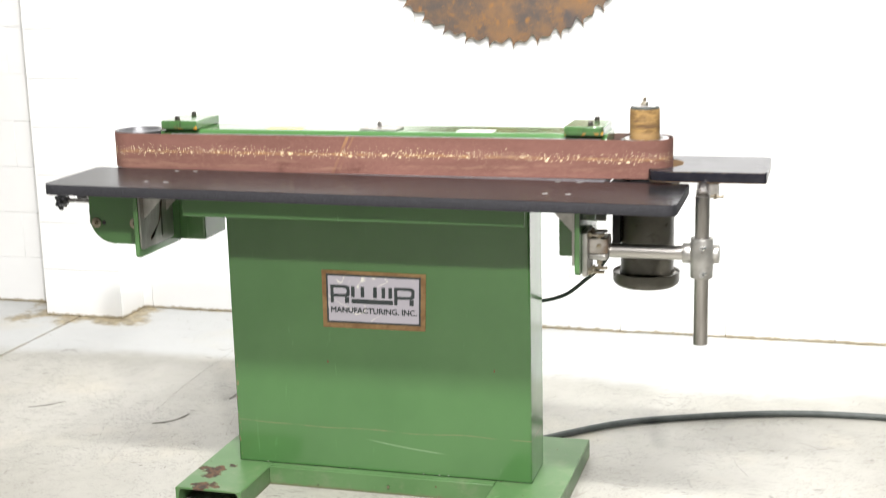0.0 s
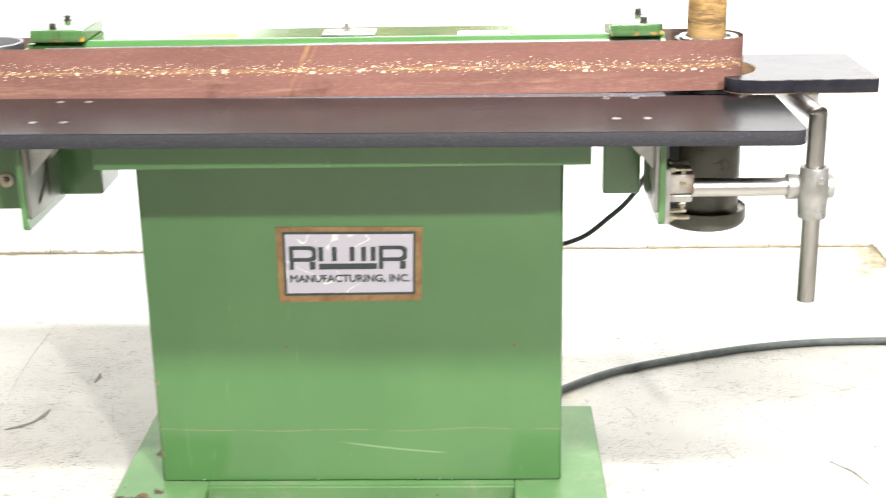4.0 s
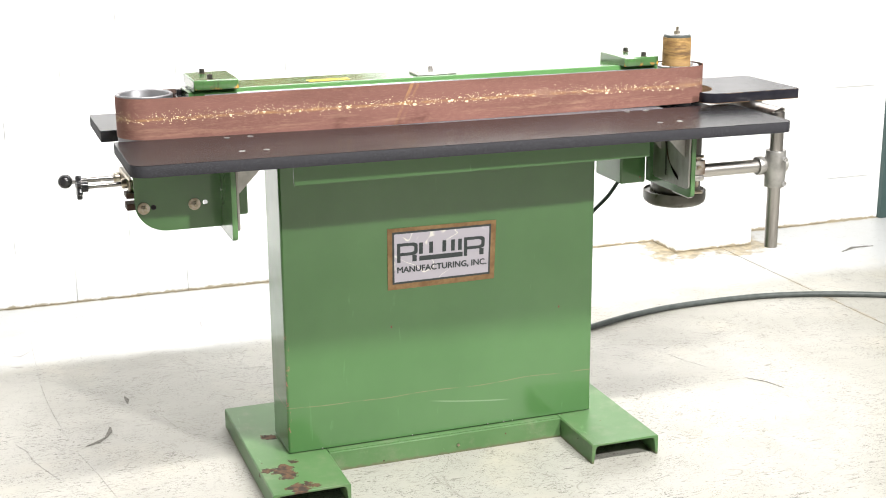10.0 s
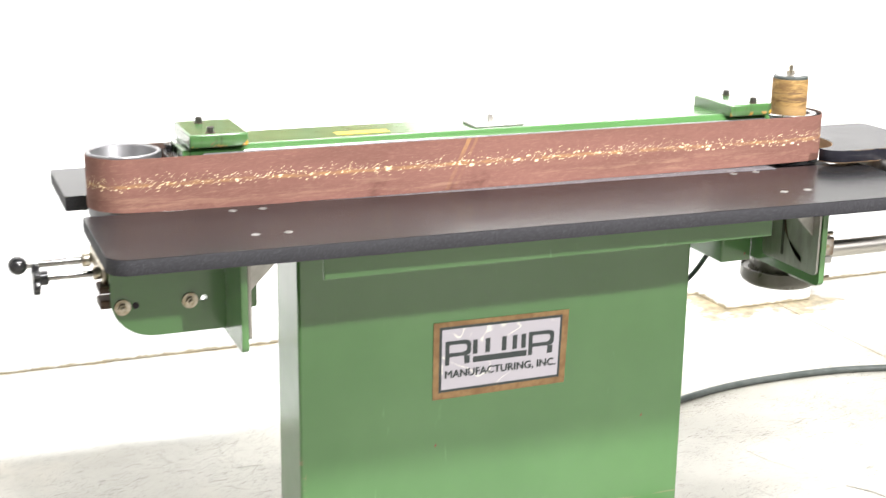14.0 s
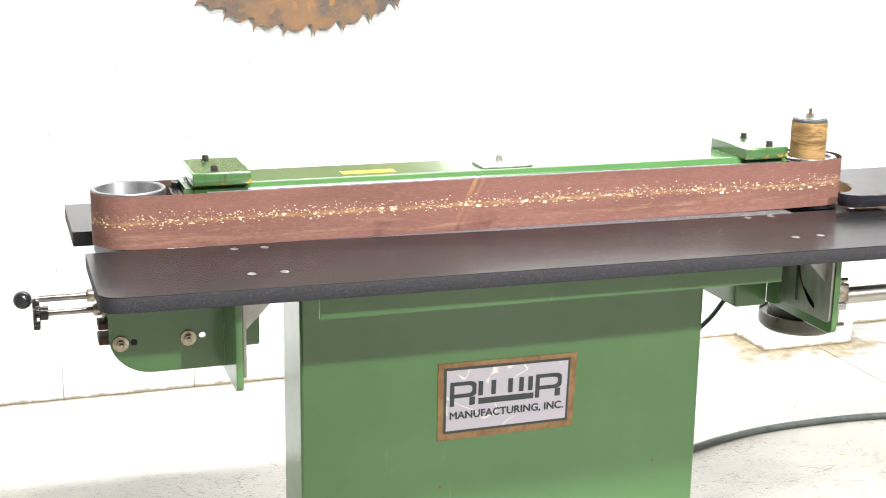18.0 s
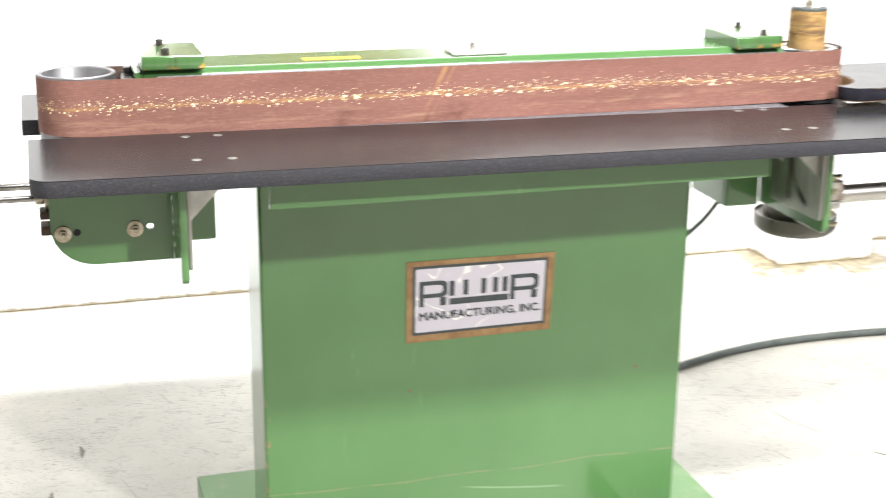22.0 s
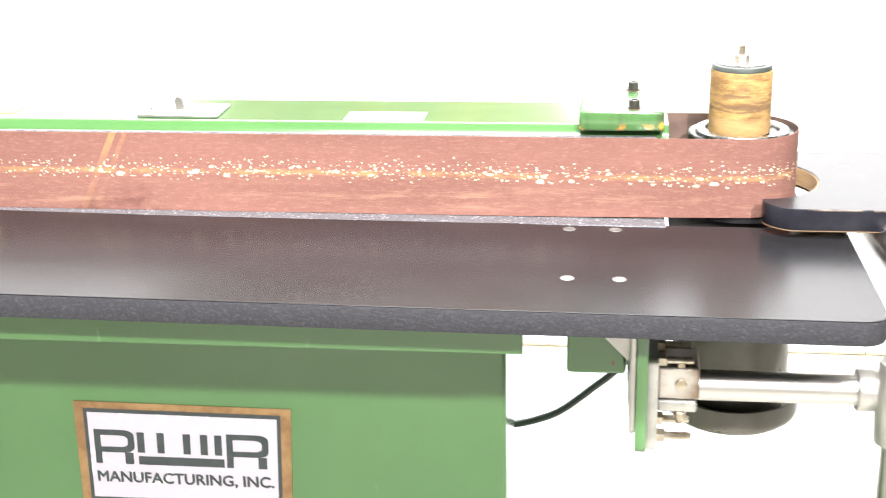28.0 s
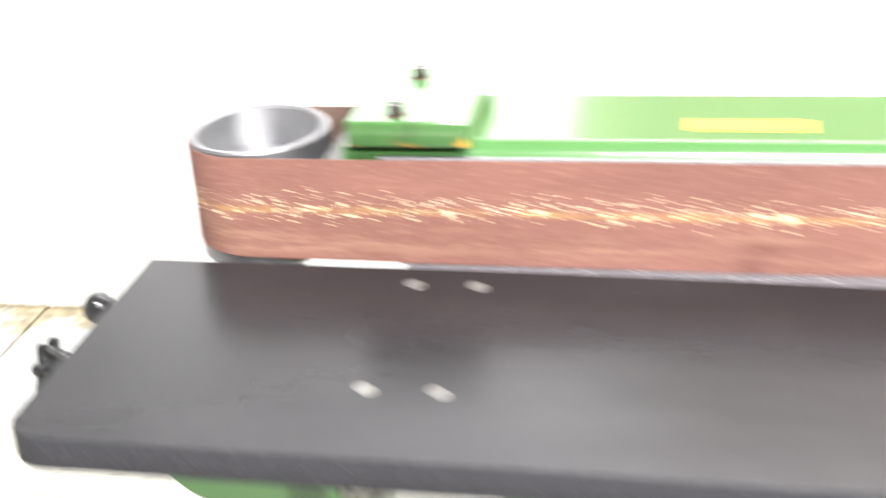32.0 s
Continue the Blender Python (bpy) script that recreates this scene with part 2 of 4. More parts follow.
def belt_cloth():
    """Red-brown abrasive cloth with a worn gold line, bright flecks along it, and a taped splice."""
    t = Tree("abrasive_belt")
    x, y, z = t.split(t.pos)
    grit = t.noise(900, 2)
    streak = t.noise(16, 6, 0.75, stretch=(0.5, 1, 6))
    wide = t.noise(3.4, 3, stretch=(1, 1, 4))
    col = t.mix(t.ramp(wide, 0.3, 0.7), (0.170, 0.080, 0.064), (0.218, 0.104, 0.084))
    col = t.mix(t.ramp(grit, 0.45, 0.75, 0, 0.35), col, (0.36, 0.175, 0.130))
    fibre = t.noise(260, 5, 0.8, stretch=(0.28, 0.6, 1.2))
    col = t.mix(t.ramp(fibre, 0.50, 0.68, 0, 0.30), col, (0.40, 0.235, 0.17))
    col = t.mix(t.ramp(fibre, 0.30, 0.44, 0.25, 0), col, (0.13, 0.050, 0.040))
    low = t.math("MULTIPLY", t.ramp(z, 0.868, 0.88), t.ramp(z, 0.895, 0.912, 1, 0))
    col = t.mix(t.math("MULTIPLY", low, t.ramp(streak, 0.48, 0.70, 0, 0.42)), col, (0.40, 0.25, 0.17))
    dark = t.math("MULTIPLY", t.ramp(t.noise(6, 5, 0.6, stretch=(0.8, 1, 1.5)), 0.53, 0.60), t.ramp(z, 0.885, 0.908, 0.6, 0))
    col = t.mix(dark, col, (0.105, 0.042, 0.034))
    # the gold line wanders a little
    mid = t.math("ADD", t.math("MULTIPLY", t.noise(2.5, 2, stretch=(1, 0, 0)), 0.008), 0.9135)
    off = t.math("SUBTRACT", z, mid)
    wear = t.math("MULTIPLY", t.ramp(t.math("ABSOLUTE", off), 0.0008, 0.0055, 1, 0), t.ramp(t.noise(38, 5, 0.7, stretch=(0.7, 1, 2)), 0.36, 0.66))
    col = t.mix(t.math("MULTIPLY", wear, 0.48), col, (0.54, 0.32, 0.10))
    # flecks: large ones near the line, small ones in a wider band
    flecks = None
    for scale, size, band, keep, shift in ((95, 0.23, 0.010, 0.66, -0.002), (150, 0.24, 0.015, 0.74, -0.001), (240, 0.24, 0.021, 0.58, 0.003), (380, 0.25, 0.027, 0.44, 0.006)):
        d, rnd = t.cells(scale, (0.62, 0.85, 1.0))
        near = t.ramp(t.math("ABSOLUTE", t.math("SUBTRACT", off, shift)), 0.0, band, 1, 0)
        lot = t.math("MULTIPLY", near, t.math("ADD", t.math("MULTIPLY", t.noise(11, 2, stretch=(1, 0, 0)), 1.0), 0.45))
        here = t.math("GREATER_THAN", lot, t.math("ADD", t.math("MULTIPLY", rnd[0], 0.9), 1 - keep - 0.25))
        rad = t.math("MULTIPLY", t.math("ADD", rnd[1], 0.35), size)
        ragged = t.math("ADD", d, t.math("MULTIPLY", t.math("SUBTRACT", t.noise(scale * 5, 2), 0.5), 0.22))
        spot = t.math("MULTIPLY", t.ramp(t.math("SUBTRACT", ragged, rad), -0.05, 0.03, 1, 0), here)
        flecks = spot if flecks is None else t.math("MAXIMUM", flecks, spot)
    fcol = t.mix(t.noise(35, 2), (0.85, 0.62, 0.28), (0.95, 0.86, 0.68))
    col = t.mix(flecks, col, fcol)
    # splice: two slanted tape marks
    s = t.math("SUBTRACT", x, t.math("ADD", t.math("MULTIPLY", t.math("SUBTRACT", z, 0.915), 0.47), 0.3235))
    for c, w, a in ((-0.006, 0.0055, 0.36), (0.0095, 0.004, 0.16)):
        m = t.ramp(t.math("ABSOLUTE", t.math("SUBTRACT", s, c)), w * 0.6, w, 1, 0)
        m = t.math("MULTIPLY", m, t.ramp(t.math("ADD", z, t.math("MULTIPLY", t.noise(80, 3), 0.04)), 0.93, 0.98, 0.22, 1.0))
        m = t.math("MULTIPLY", t.math("MULTIPLY", m, t.ramp(y, 0.03, 0.04, 1, 0)), t.ramp(t.noise(150, 4, 0.7), 0.3, 0.6, 0.45, 1.0))
        col = t.mix(t.math("MULTIPLY", m, a), col, (0.62, 0.36, 0.12))
    return t.done(col, 0.75, 0, grit, 0.5, 0.0006, spec=0.25)


def floor_concrete():
    """White-painted concrete: worn, scratched, full of small dark nicks, with brown dirt by wall, piers and joints."""
    t = Tree("white_concrete")
    x, y, z = t.split(t.pos)
    wide = t.noise(1.1, 5, 0.6)
    # walked-on, nicked floor, darkened as the machine's painted shadow edge; paler by the wall
    walked_shade = t.ramp(t.math("ADD", y, t.math("MULTIPLY", t.math("SUBTRACT", t.noise(1.6, 4, 0.6), 0.5), 0.30)), 0.98, 1.12, 1.0, 0.10)
    col = t.mix(t.ramp(wide, 0.3, 0.7), (0.305, 0.296, 0.258), (0.425, 0.415, 0.375))
    col = t.mix(walked_shade, (0.47, 0.48, 0.475), col)
    col = t.mix(t.ramp(t.noise(2.6, 4), 0.52, 0.75, 0, 0.45), col, (0.51, 0.47, 0.37))
    col = t.mix(t.ramp(t.noise(9.0, 5, 0.7), 0.62, 0.76, 0, 0.40), col, (0.46, 0.42, 0.32))
    col = t.mix(t.math("MULTIPLY", walked_shade, t.ramp(t.noise(2.3, 6, 0.68), 0.48, 0.72, 0, 0.5)), col, (0.31, 0.30, 0.265))
    trodden = t.math("MULTIPLY", walked_shade, t.ramp(t.noise(1.7, 4, 0.6), 0.34, 0.58, 0.25, 1.0))
    # nicks: short dark dashes at three sizes, mostly across the hall
    for sc, st, lo, hi, k in ((60, (0.30, 1.7, 1), 0.615, 0.64, 0.8), (120, (0.4, 1.5, 1), 0.59, 0.62, 0.90), (230, (0.5, 1.3, 1), 0.575, 0.61, 0.95)):
        nick = t.math("MULTIPLY", t.ramp(t.noise(sc, 4, 0.7, stretch=st, distort=0.8), lo, hi), t.math("MULTIPLY", trodden, t.ramp(t.noise(sc * 0.07, 3), 0.36, 0.58)))
        col = t.mix(t.math("MULTIPLY", nick, k), col, (0.085, 0.078, 0.062))
    d, rnd = t.cells(60, (1, 1, 0))
    speck = t.math("MULTIPLY", walked_shade, t.math("MULTIPLY", t.ramp(d, 0.10, 0.16, 1, 0), t.ramp(rnd[0], 0.90, 0.92)))
    col = t.mix(t.math("MULTIPLY", speck, 0.7), col, (0.15, 0.13, 0.10))
    # hairline scratches: thin bands of warped noises
    for sc, st in ((3.0, (1, 0.5, 1)), (5.0, (0.4, 1, 1)), (7.5, (1, 1, 1)), (11.0, (1.4, 0.5, 1)), (12.0, (0.5, 1.2, 1))):
        n = t.noise(sc, 2, 0.4, stretch=st, distort=0.6)
        thin = t.ramp(t.math("ABSOLUTE", t.math("SUBTRACT", n, 0.5)), 0.0007, 0.0028, 1, 0)
        part_of = t.ramp(t.noise(sc * 1.9 + 1.7, 3), 0.52, 0.62)
        col = t.mix(t.math("MULTIPLY", t.math("MULTIPLY", thin, part_of), 0.55), col, (0.17, 0.155, 0.13))
    # brown dirt: a thin line along the wall, patches round the piers, stains along the joints
    ragged = t.noise(14, 5, 0.7)
    away = t.math("SUBTRACT", 1.68, y)
    line = t.ramp(t.math("SUBTRACT", away, t.math("MULTIPLY", t.math("SUBTRACT", ragged, 0.48), 0.07)), 0.004, 0.014, 0.8, 0)
    for px, spread in ((-1.3625, 0.43), (2.103, 0.43)):
        dx = t.math("SUBTRACT", t.math("ABSOLUTE", t.math("SUBTRACT", x, px)), 0.1725)
        ring = t.math("MAXIMUM", dx, t.math("SUBTRACT", 1.492, y))
        patch = t.ramp(t.math("SUBTRACT", ring, t.math("MULTIPLY", t.math("SUBTRACT", t.noise(7, 5, 0.65), spread), 0.60)), 0.0, 0.08, 0.92, 0)
        line = t.math("MAXIMUM", line, patch)
    for jx in (-1.384, 2.135):
        off = t.math("ABSOLUTE", t.math("SUBTRACT", x, jx))
        edge = t.ramp(t.math("SUBTRACT", off, t.math("MULTIPLY", t.math("SUBTRACT", t.noise(10, 4, 0.7), 0.48), 0.05)), 0.003, 0.012, 0.4, 0)
        line = t.math("MAXIMUM", line, edge)
    brown = t.mix(t.ramp(t.noise(30, 4), 0.35, 0.65), (0.19, 0.155, 0.085), (0.36, 0.29, 0.17))
    col = t.mix(line, col, brown)
    rough = t.math("ADD", t.math("MULTIPLY", t.noise(6, 4), 0.25), 0.28)
    return t.done(col, rough, 0, t.noise(120, 4), 0.12, 0.001)


def block_paint():
    t = Tree("white_block_paint")
    n = t.noise(90, 4, 0.6)
    col = t.mix(t.ramp(t.noise(2.0, 4), 0.3, 0.7), (0.83, 0.83, 0.82), (0.87, 0.87, 0.86))
    x, y, z = t.split(t.pos)
    foot = t.ramp(t.math("SUBTRACT", z, t.math("MULTIPLY", t.math("SUBTRACT", t.noise(26, 6, 0.75), 0.46), 0.035)), 0.003, 0.012, 0.85, 0)
    col = t.mix(foot, col, (0.30, 0.24, 0.13))
    scuff = t.ramp(t.noise(11, 4, 0.7), 0.70, 0.78, 0, 0.25)
    return t.done(t.mix(scuff, col, (0.5, 0.5, 0.46)), 0.5, 0, n, 0.25, 0.002)


def rust_plate():
    t = Tree("rusty_steel")
    n, m = t.noise(7, 6, 0.7), t.noise(26, 5, 0.7)
    col = t.mix(t.ramp(n, 0.35, 0.65), (0.085, 0.07, 0.062), (0.20, 0.115, 0.058))
    col = t.mix(t.ramp(m, 0.52, 0.68), col, (0.26, 0.13, 0.045))
    col = t.mix(t.ramp(t.noise(4, 4), 0.58, 0.7), col, (0.06, 0.06, 0.065))
    return t.done(col, 0.62, 0.35, m, 0.3, 0.001)


def worn_wood():
    """Drum sleeve: yellow-brown abrasive paper with dark bands."""
    t = Tree("drum_sleeve")
    x, y, z = t.split(t.pos)
    band = t.noise(30, 6, 0.75, stretch=(0.8, 0.8, 2.6), distort=0.4)
    col = t.mix(t.ramp(band, 0.36, 0.64), (0.165, 0.095, 0.038), (0.385, 0.245, 0.092))
    col = t.mix(t.ramp(t.noise(22, 5, 0.7, stretch=(0.5, 0.5, 4)), 0.52, 0.64, 0, 0.75), col, (0.115, 0.07, 0.042))
    fibre = t.ramp(t.noise(90, 4, 0.7, stretch=(0.35, 0.35, 5)), 0.55, 0.66, 0, 0.5)
    col = t.mix(fibre, col, (0.16, 0.085, 0.03))
    col = t.mix(t.ramp(z, 0.985, 0.975, 0, 0.6), col, (0.42, 0.27, 0.12))
    return t.done(col, 0.8, 0, t.noise(500, 2), 0.4, 0.0005, spec=0.2)


def lacquer():
    """Black lacquer, hazy on top, its arrises rubbed to brown and grey."""
    t = Tree("black_lacquer")
    x, y, z = t.split(t.pos)
    haze = t.noise(9, 5, 0.65, stretch=(1, 1.8, 1))
    col = t.mix(t.ramp(haze, 0.35, 0.7), (0.012, 0.012, 0.017), (0.026, 0.025, 0.031))
    rub = t.math("MULTIPLY", t.ramp(z, 0.8978, 0.8998), t.ramp(y, -0.0352, -0.0338, 1, 0))
    rub = t.math("MULTIPLY", rub, t.ramp(t.noise(45, 4, 0.75), 0.42, 0.60))
    col = t.mix(t.math("MULTIPLY", rub, 0.8), col, (0.21, 0.17, 0.13))
    scr = t.ramp(t.noise(60, 3, stretch=(0.3, 2.0, 1), distort=1.2), 0.68, 0.76, 0, 0.35)
    col = t.mix(scr, col, (0.10, 0.10, 0.105))
    rough = t.math("ADD", t.math("MULTIPLY", haze, 0.16), 0.17)
    return t.done(col, rough, 0, t.noise(120, 3), 0.06, 0.0006, spec=0.24)


def board_edge():
    """Black-stained particle board."""
    t = Tree("black_particle_edge")
    d, rnd = t.cells(640, (0.6, 1, 1.2))
    n = t.noise(430, 4, 0.7, stretch=(0.7, 1, 1))
    col = t.mix(t.ramp(n, 0.45, 0.68), (0.024, 0.024, 0.028), (0.043, 0.042, 0.049))
    col = t.mix(t.ramp(rnd[0], 0.94, 0.99, 0, 0.16), col, (0.14, 0.14, 0.15))
    return t.done(col, 0.62, 0, n, 0.7, 0.0015, spec=0.3)


def laminate_top():
    t = Tree("charcoal_laminate")
    fine = t.noise(420, 2)
    smear = t.noise(5, 5, 0.6, stretch=(0.6, 1.6, 1))
    col = t.mix(t.ramp(smear, 0.35, 0.7), (0.015, 0.015, 0.017), (0.023, 0.0225, 0.025))
    dust = t.ramp(t.noise(900, 2, 0.7), 0.66, 0.74, 0, 0.05)
    col = t.mix(dust, col, (0.2, 0.19, 0.18))
    return t.done(col, t.math("ADD", t.math("MULTIPLY", smear, 0.06), 0.22), 0, fine, 0.03, 0.0002, spec=0.19)


def speckled():
    """Graphite-faced platen foot, full of bright dust."""
    t = Tree("dusty_graphite")
    d, rnd = t.cells(420)
    n = t.noise(600, 2)
    col = t.mix(t.ramp(n, 0.45, 0.6), (0.09, 0.09, 0.10), (0.23, 0.23, 0.25))
    col = t.mix(t.ramp(rnd[0], 0.92, 0.97), col, (0.45, 0.45, 0.47))
    return t.done(col, 0.5, 0.2, n, 0.6, 0.001)


def label_paper():
    """White plate face, cracked; glare along the cracks is painted in as pale lines."""
    t = Tree("label_face")
    n = t.noise(9, 2, 0.4, stretch=(1, 1, 1.6), distort=0.7)
    line = t.math("MULTIPLY", t.ramp(t.math("ABSOLUTE", t.math("SUBTRACT", n, 0.52)), 0.004, 0.012, 1, 0), t.ramp(t.noise(17, 2), 0.45, 0.55))
    col = t.mix(line, (0.50, 0.472, 0.525), (0.80, 0.78, 0.72))
    col = t.mix(t.ramp(t.noise(40, 4), 0.66, 0.74, 0, 0.3), col, (0.45, 0.38, 0.28))
    return t.done(col, 0.3, 0, t.noise(60, 3), 0.05, 0.0004)


def tape_paper():
    t = Tree("brown_tape")
    col = t.mix(t.ramp(t.noise(35, 4, 0.65), 0.35, 0.65), (0.20, 0.105, 0.04), (0.30, 0.18, 0.075))
    col = t.mix(t.ramp(t.noise(16, 3, stretch=(1.5, 1, 0.4)), 0.66, 0.70, 0, 0.6), col, (0.5, 0.41, 0.26))
    return t.done(col, 0.4, 0, t.noise(160, 3), 0.1, 0.0003)


GREEN, CAP, FOOT, BELT, FLOOR, BLOCK = green_paint(), cap_paint(), foot_paint(), belt_cloth(), floor_concrete(), block_paint()
RUST, DRUM, EDGE, TOP, SPECK = rust_plate(), worn_wood(), board_edge(), laminate_top(), speckled()
PAPER, TAPE = label_paper(), tape_paper()
STEEL = plain("bare_steel", (0.30, 0.285, 0.26), (0.46, 0.45, 0.43), 0.36, 1.0, 30, 0.1, stretch=(1, 1, 0.3))
PIPE = plain("raw_pipe", (0.20, 0.185, 0.17), (0.50, 0.48, 0.46), 0.33, 1.0, 26, 0.08, stretch=(1, 1, 0.12))
ARM = plain("raw_pipe_arm", (0.40, 0.375, 0.34), (0.56, 0.54, 0.51), 0.36, 1.0, 26, 0.08, stretch=(0.12, 1, 1))
CAST = plain("cast_alloy", (0.40, 0.39, 0.37), (0.56, 0.55, 0.52), 0.42, 0.85, 35, 0.2)
ALUM = plain("turned_aluminium", (0.62, 0.62, 0.63), (0.74, 0.74, 0.75), 0.28, 1.0, 60, 0.05)
DISH = plain("cast_drum_metal", (0.22, 0.22, 0.23), (0.34, 0.34, 0.35), 0.46, 0.9, 14, 0.12)
GRIMY = plain("grimy_cast_steel", (0.20, 0.125, 0.075), (0.60, 0.57, 0.53), 0.42, 0.8, 16, 0.25)
SHAFT = plain("dark_bright_shaft", (0.22, 0.21, 0.20), (0.34, 0.33, 0.32), 0.25, 1.0, 30, 0.05)
ZINC = plain("zinc_bolt", (0.34, 0.28, 0.19), (0.58, 0.54, 0.46), 0.32, 1.0, 80, 0.1)
OXIDE = plain("black_oxide", (0.07, 0.065, 0.06), (0.13, 0.12, 0.11), 0.38, 0.8, 80, 0.1)
MOTOR = plain("motor_enamel", (0.078, 0.072, 0.056), (0.108, 0.100, 0.079), 0.30, 0.0, 25, 0.1)
BLACK = plain("black_plastic", (0.012, 0.012, 0.013), (0.02, 0.02, 0.021), 0.22, 0.0, 50, 0.05)
GLOSS = lacquer()
WORN_RIM = plain("worn_board_rim", (0.075, 0.043, 0.022), (0.20, 0.12, 0.058), 0.75, 0.0, 40, 0.2)
RUBBER = plain("cord_rubber", (0.045, 0.055, 0.05), (0.075, 0.085, 0.08), 0.5, 0.0, 40, 0.1)
CABLE = plain("thin_cable", (0.010, 0.022, 0.016), (0.02, 0.035, 0.026), 0.35, 0.0, 40, 0.05)
INK = plain("label_ink", (0.030, 0.040, 0.042), (0.045, 0.055, 0.056), 0.4, 0.0, 60, 0.02)
YELLOW = plain("yellow_sticker", (0.62, 0.42, 0.03), (0.70, 0.49, 0.05), 0.35, 0.0, 30, 0.02)
WHITE = plain("white_sticker", (0.70, 0.70, 0.69), (0.78, 0.78, 0.77), 0.35, 0.0, 30, 0.02)
BROWN = plain("slot_rust", (0.045, 0.022, 0.014), (0.09, 0.045, 0.025), 0.6, 0.0, 60, 0.2)
DARK = plain("dark_recess", (0.012, 0.012, 0.012), (0.02, 0.02, 0.02), 0.7, 0.0, 30, 0.1)
HALL = plain("unseen_hall_dark", (0.09, 0.092, 0.092), (0.12, 0.12, 0.12), 0.6, 0.0, 3, 0.1)
TEAL = plain("teal_steel", (0.035, 0.07, 0.065), (0.05, 0.09, 0.085), 0.5, 0.0, 6, 0.05)
RAW = plain("raw_plywood", (0.30, 0.19, 0.09), (0.42, 0.28, 0.15), 0.7, 0.0, 30, 0.2, stretch=(1, 1, 6))
GRIT = plain("dull_graphite", (0.16, 0.16, 0.17), (0.34, 0.34, 0.35), 0.5, 0.2, 240, 0.4)
DULL = plain("dull_screw_head", (0.17, 0.165, 0.155), (0.30, 0.29, 0.275), 0.55, 0.6, 90, 0.1)
CRACK = plain("slab_crack", (0.22, 0.21, 0.18), (0.50, 0.49, 0.46), 0.8, 0.0, 45, 0.2)
SCUFF = plain("scuff_rubber", (0.07, 0.065, 0.055), (0.20, 0.19, 0.16), 0.7, 0.0, 120, 0.2)


# ---- mesh helpers ----
def part(name, bm, material, parent=None, label=""):
    """Links a bmesh as one mesh object under a thing or a part."""
    me = bpy.data.meshes.new(name)
    bm.to_mesh(me)
    bm.free()
    me.materials.append(material)
    return linked(name, me, parent, label)


def linked(name, me, parent=None, label=""):
    ob = new(name, me)
    if parent is not None:
        ob.parent = parent
        if parent.type == "EMPTY":
            ob.matrix_parent_inverse = Matrix.Translation(-parent.location)
    return tagged(ob, label)


def thing(name, at, label, category, group=""):
    ob = new(name)
    ob.location, ob.empty_display_size = at, 0.1
    return tagged(ob, label, category, group)


def smooth(bm, angle=40):
    whole = sum(f.calc_area() for f in bm.faces)
    for f in bm.faces:
        f.smooth = f.calc_area() < 0.05 * whole
    for e in bm.edges:
        if len(e.link_faces) == 2 and e.calc_face_angle(0) > radians(angle):
            e.smooth = False
    return bm


def box(x0, x1, y0, y1, z0, z1, bevel=0.0, segments=2):
    bm = bmesh.new()
    bmesh.ops.create_cube(bm, size=1)
    for v in bm.verts:
        v.co = Vector(((x0 + x1) / 2 + v.co.x * (x1 - x0), (y0 + y1) / 2 + v.co.y * (y1 - y0), (z0 + z1) / 2 + v.co.z * (z1 - z0)))
    if bevel:
        bmesh.ops.bevel(bm, geom=list(bm.edges), offset=bevel, segments=segments, affect="EDGES", profile=0.5)
        smooth(bm, 50)
    return bm


def prism(outline, depth, m, bevel=0.0, segments=2):
    """A flat outline (u, v), extruded by depth along w, laid by m."""
    bm = bmesh.new()
    low = [bm.verts.new((u, v, 0)) for u, v in outline]
    high = [bm.verts.new((u, v, depth)) for u, v in outline]
    bm.faces.new(low[::-1])
    bm.faces.new(high)
    for i in range(len(low)):
        k = (i + 1) % len(low)
        bm.faces.new((low[i], low[k], high[k], high[i]))
    bmesh.ops.recalc_face_normals(bm, faces=bm.faces)
    if bevel:
        sharp = [e for e in bm.edges if abs(e.verts[0].co.z - e.verts[1].co.z) < 1e-6]
        bmesh.ops.bevel(bm, geom=sharp, offset=bevel, segments=segments, affect="EDGES", profile=0.5)
    bm.transform(m)
    bmesh.ops.recalc_face_normals(bm, faces=bm.faces)
    return smooth(bm)


FRONT = Matrix(((1, 0, 0, 0), (0, 0, 1, 0), (0, 1, 0, 0), (0, 0, 0, 1)))  # u to x, v to z, depth to +y
SIDE = Matrix(((0, 0, 1, 0), (1, 0, 0, 0), (0, 1, 0, 0), (0, 0, 0, 1)))  # u to y, v to z, depth to +x


def rounded(u0, u1, v0, v1, r, n=6):
    """A rectangle's outline with rounded corners; r is one radius or four, from the first corner, counter-clockwise."""
    rs = r if isinstance(r, tuple) else (r,) * 4
    out = []
    for (cu, cv, a), k in zip(((u0, v0, 180), (u1, v0, 270), (u1, v1, 0), (u0, v1, 90)), rs):
        if k < 1e-5:
            out.append((cu, cv))
            continue
        ou, ov = cu + (k if cu == u0 else -k), cv + (k if cv == v0 else -k)
        out += [(ou + k * math.cos(radians(a + 90 * i / n)), ov + k * math.sin(radians(a + 90 * i / n))) for i in range(n + 1)]
    return out


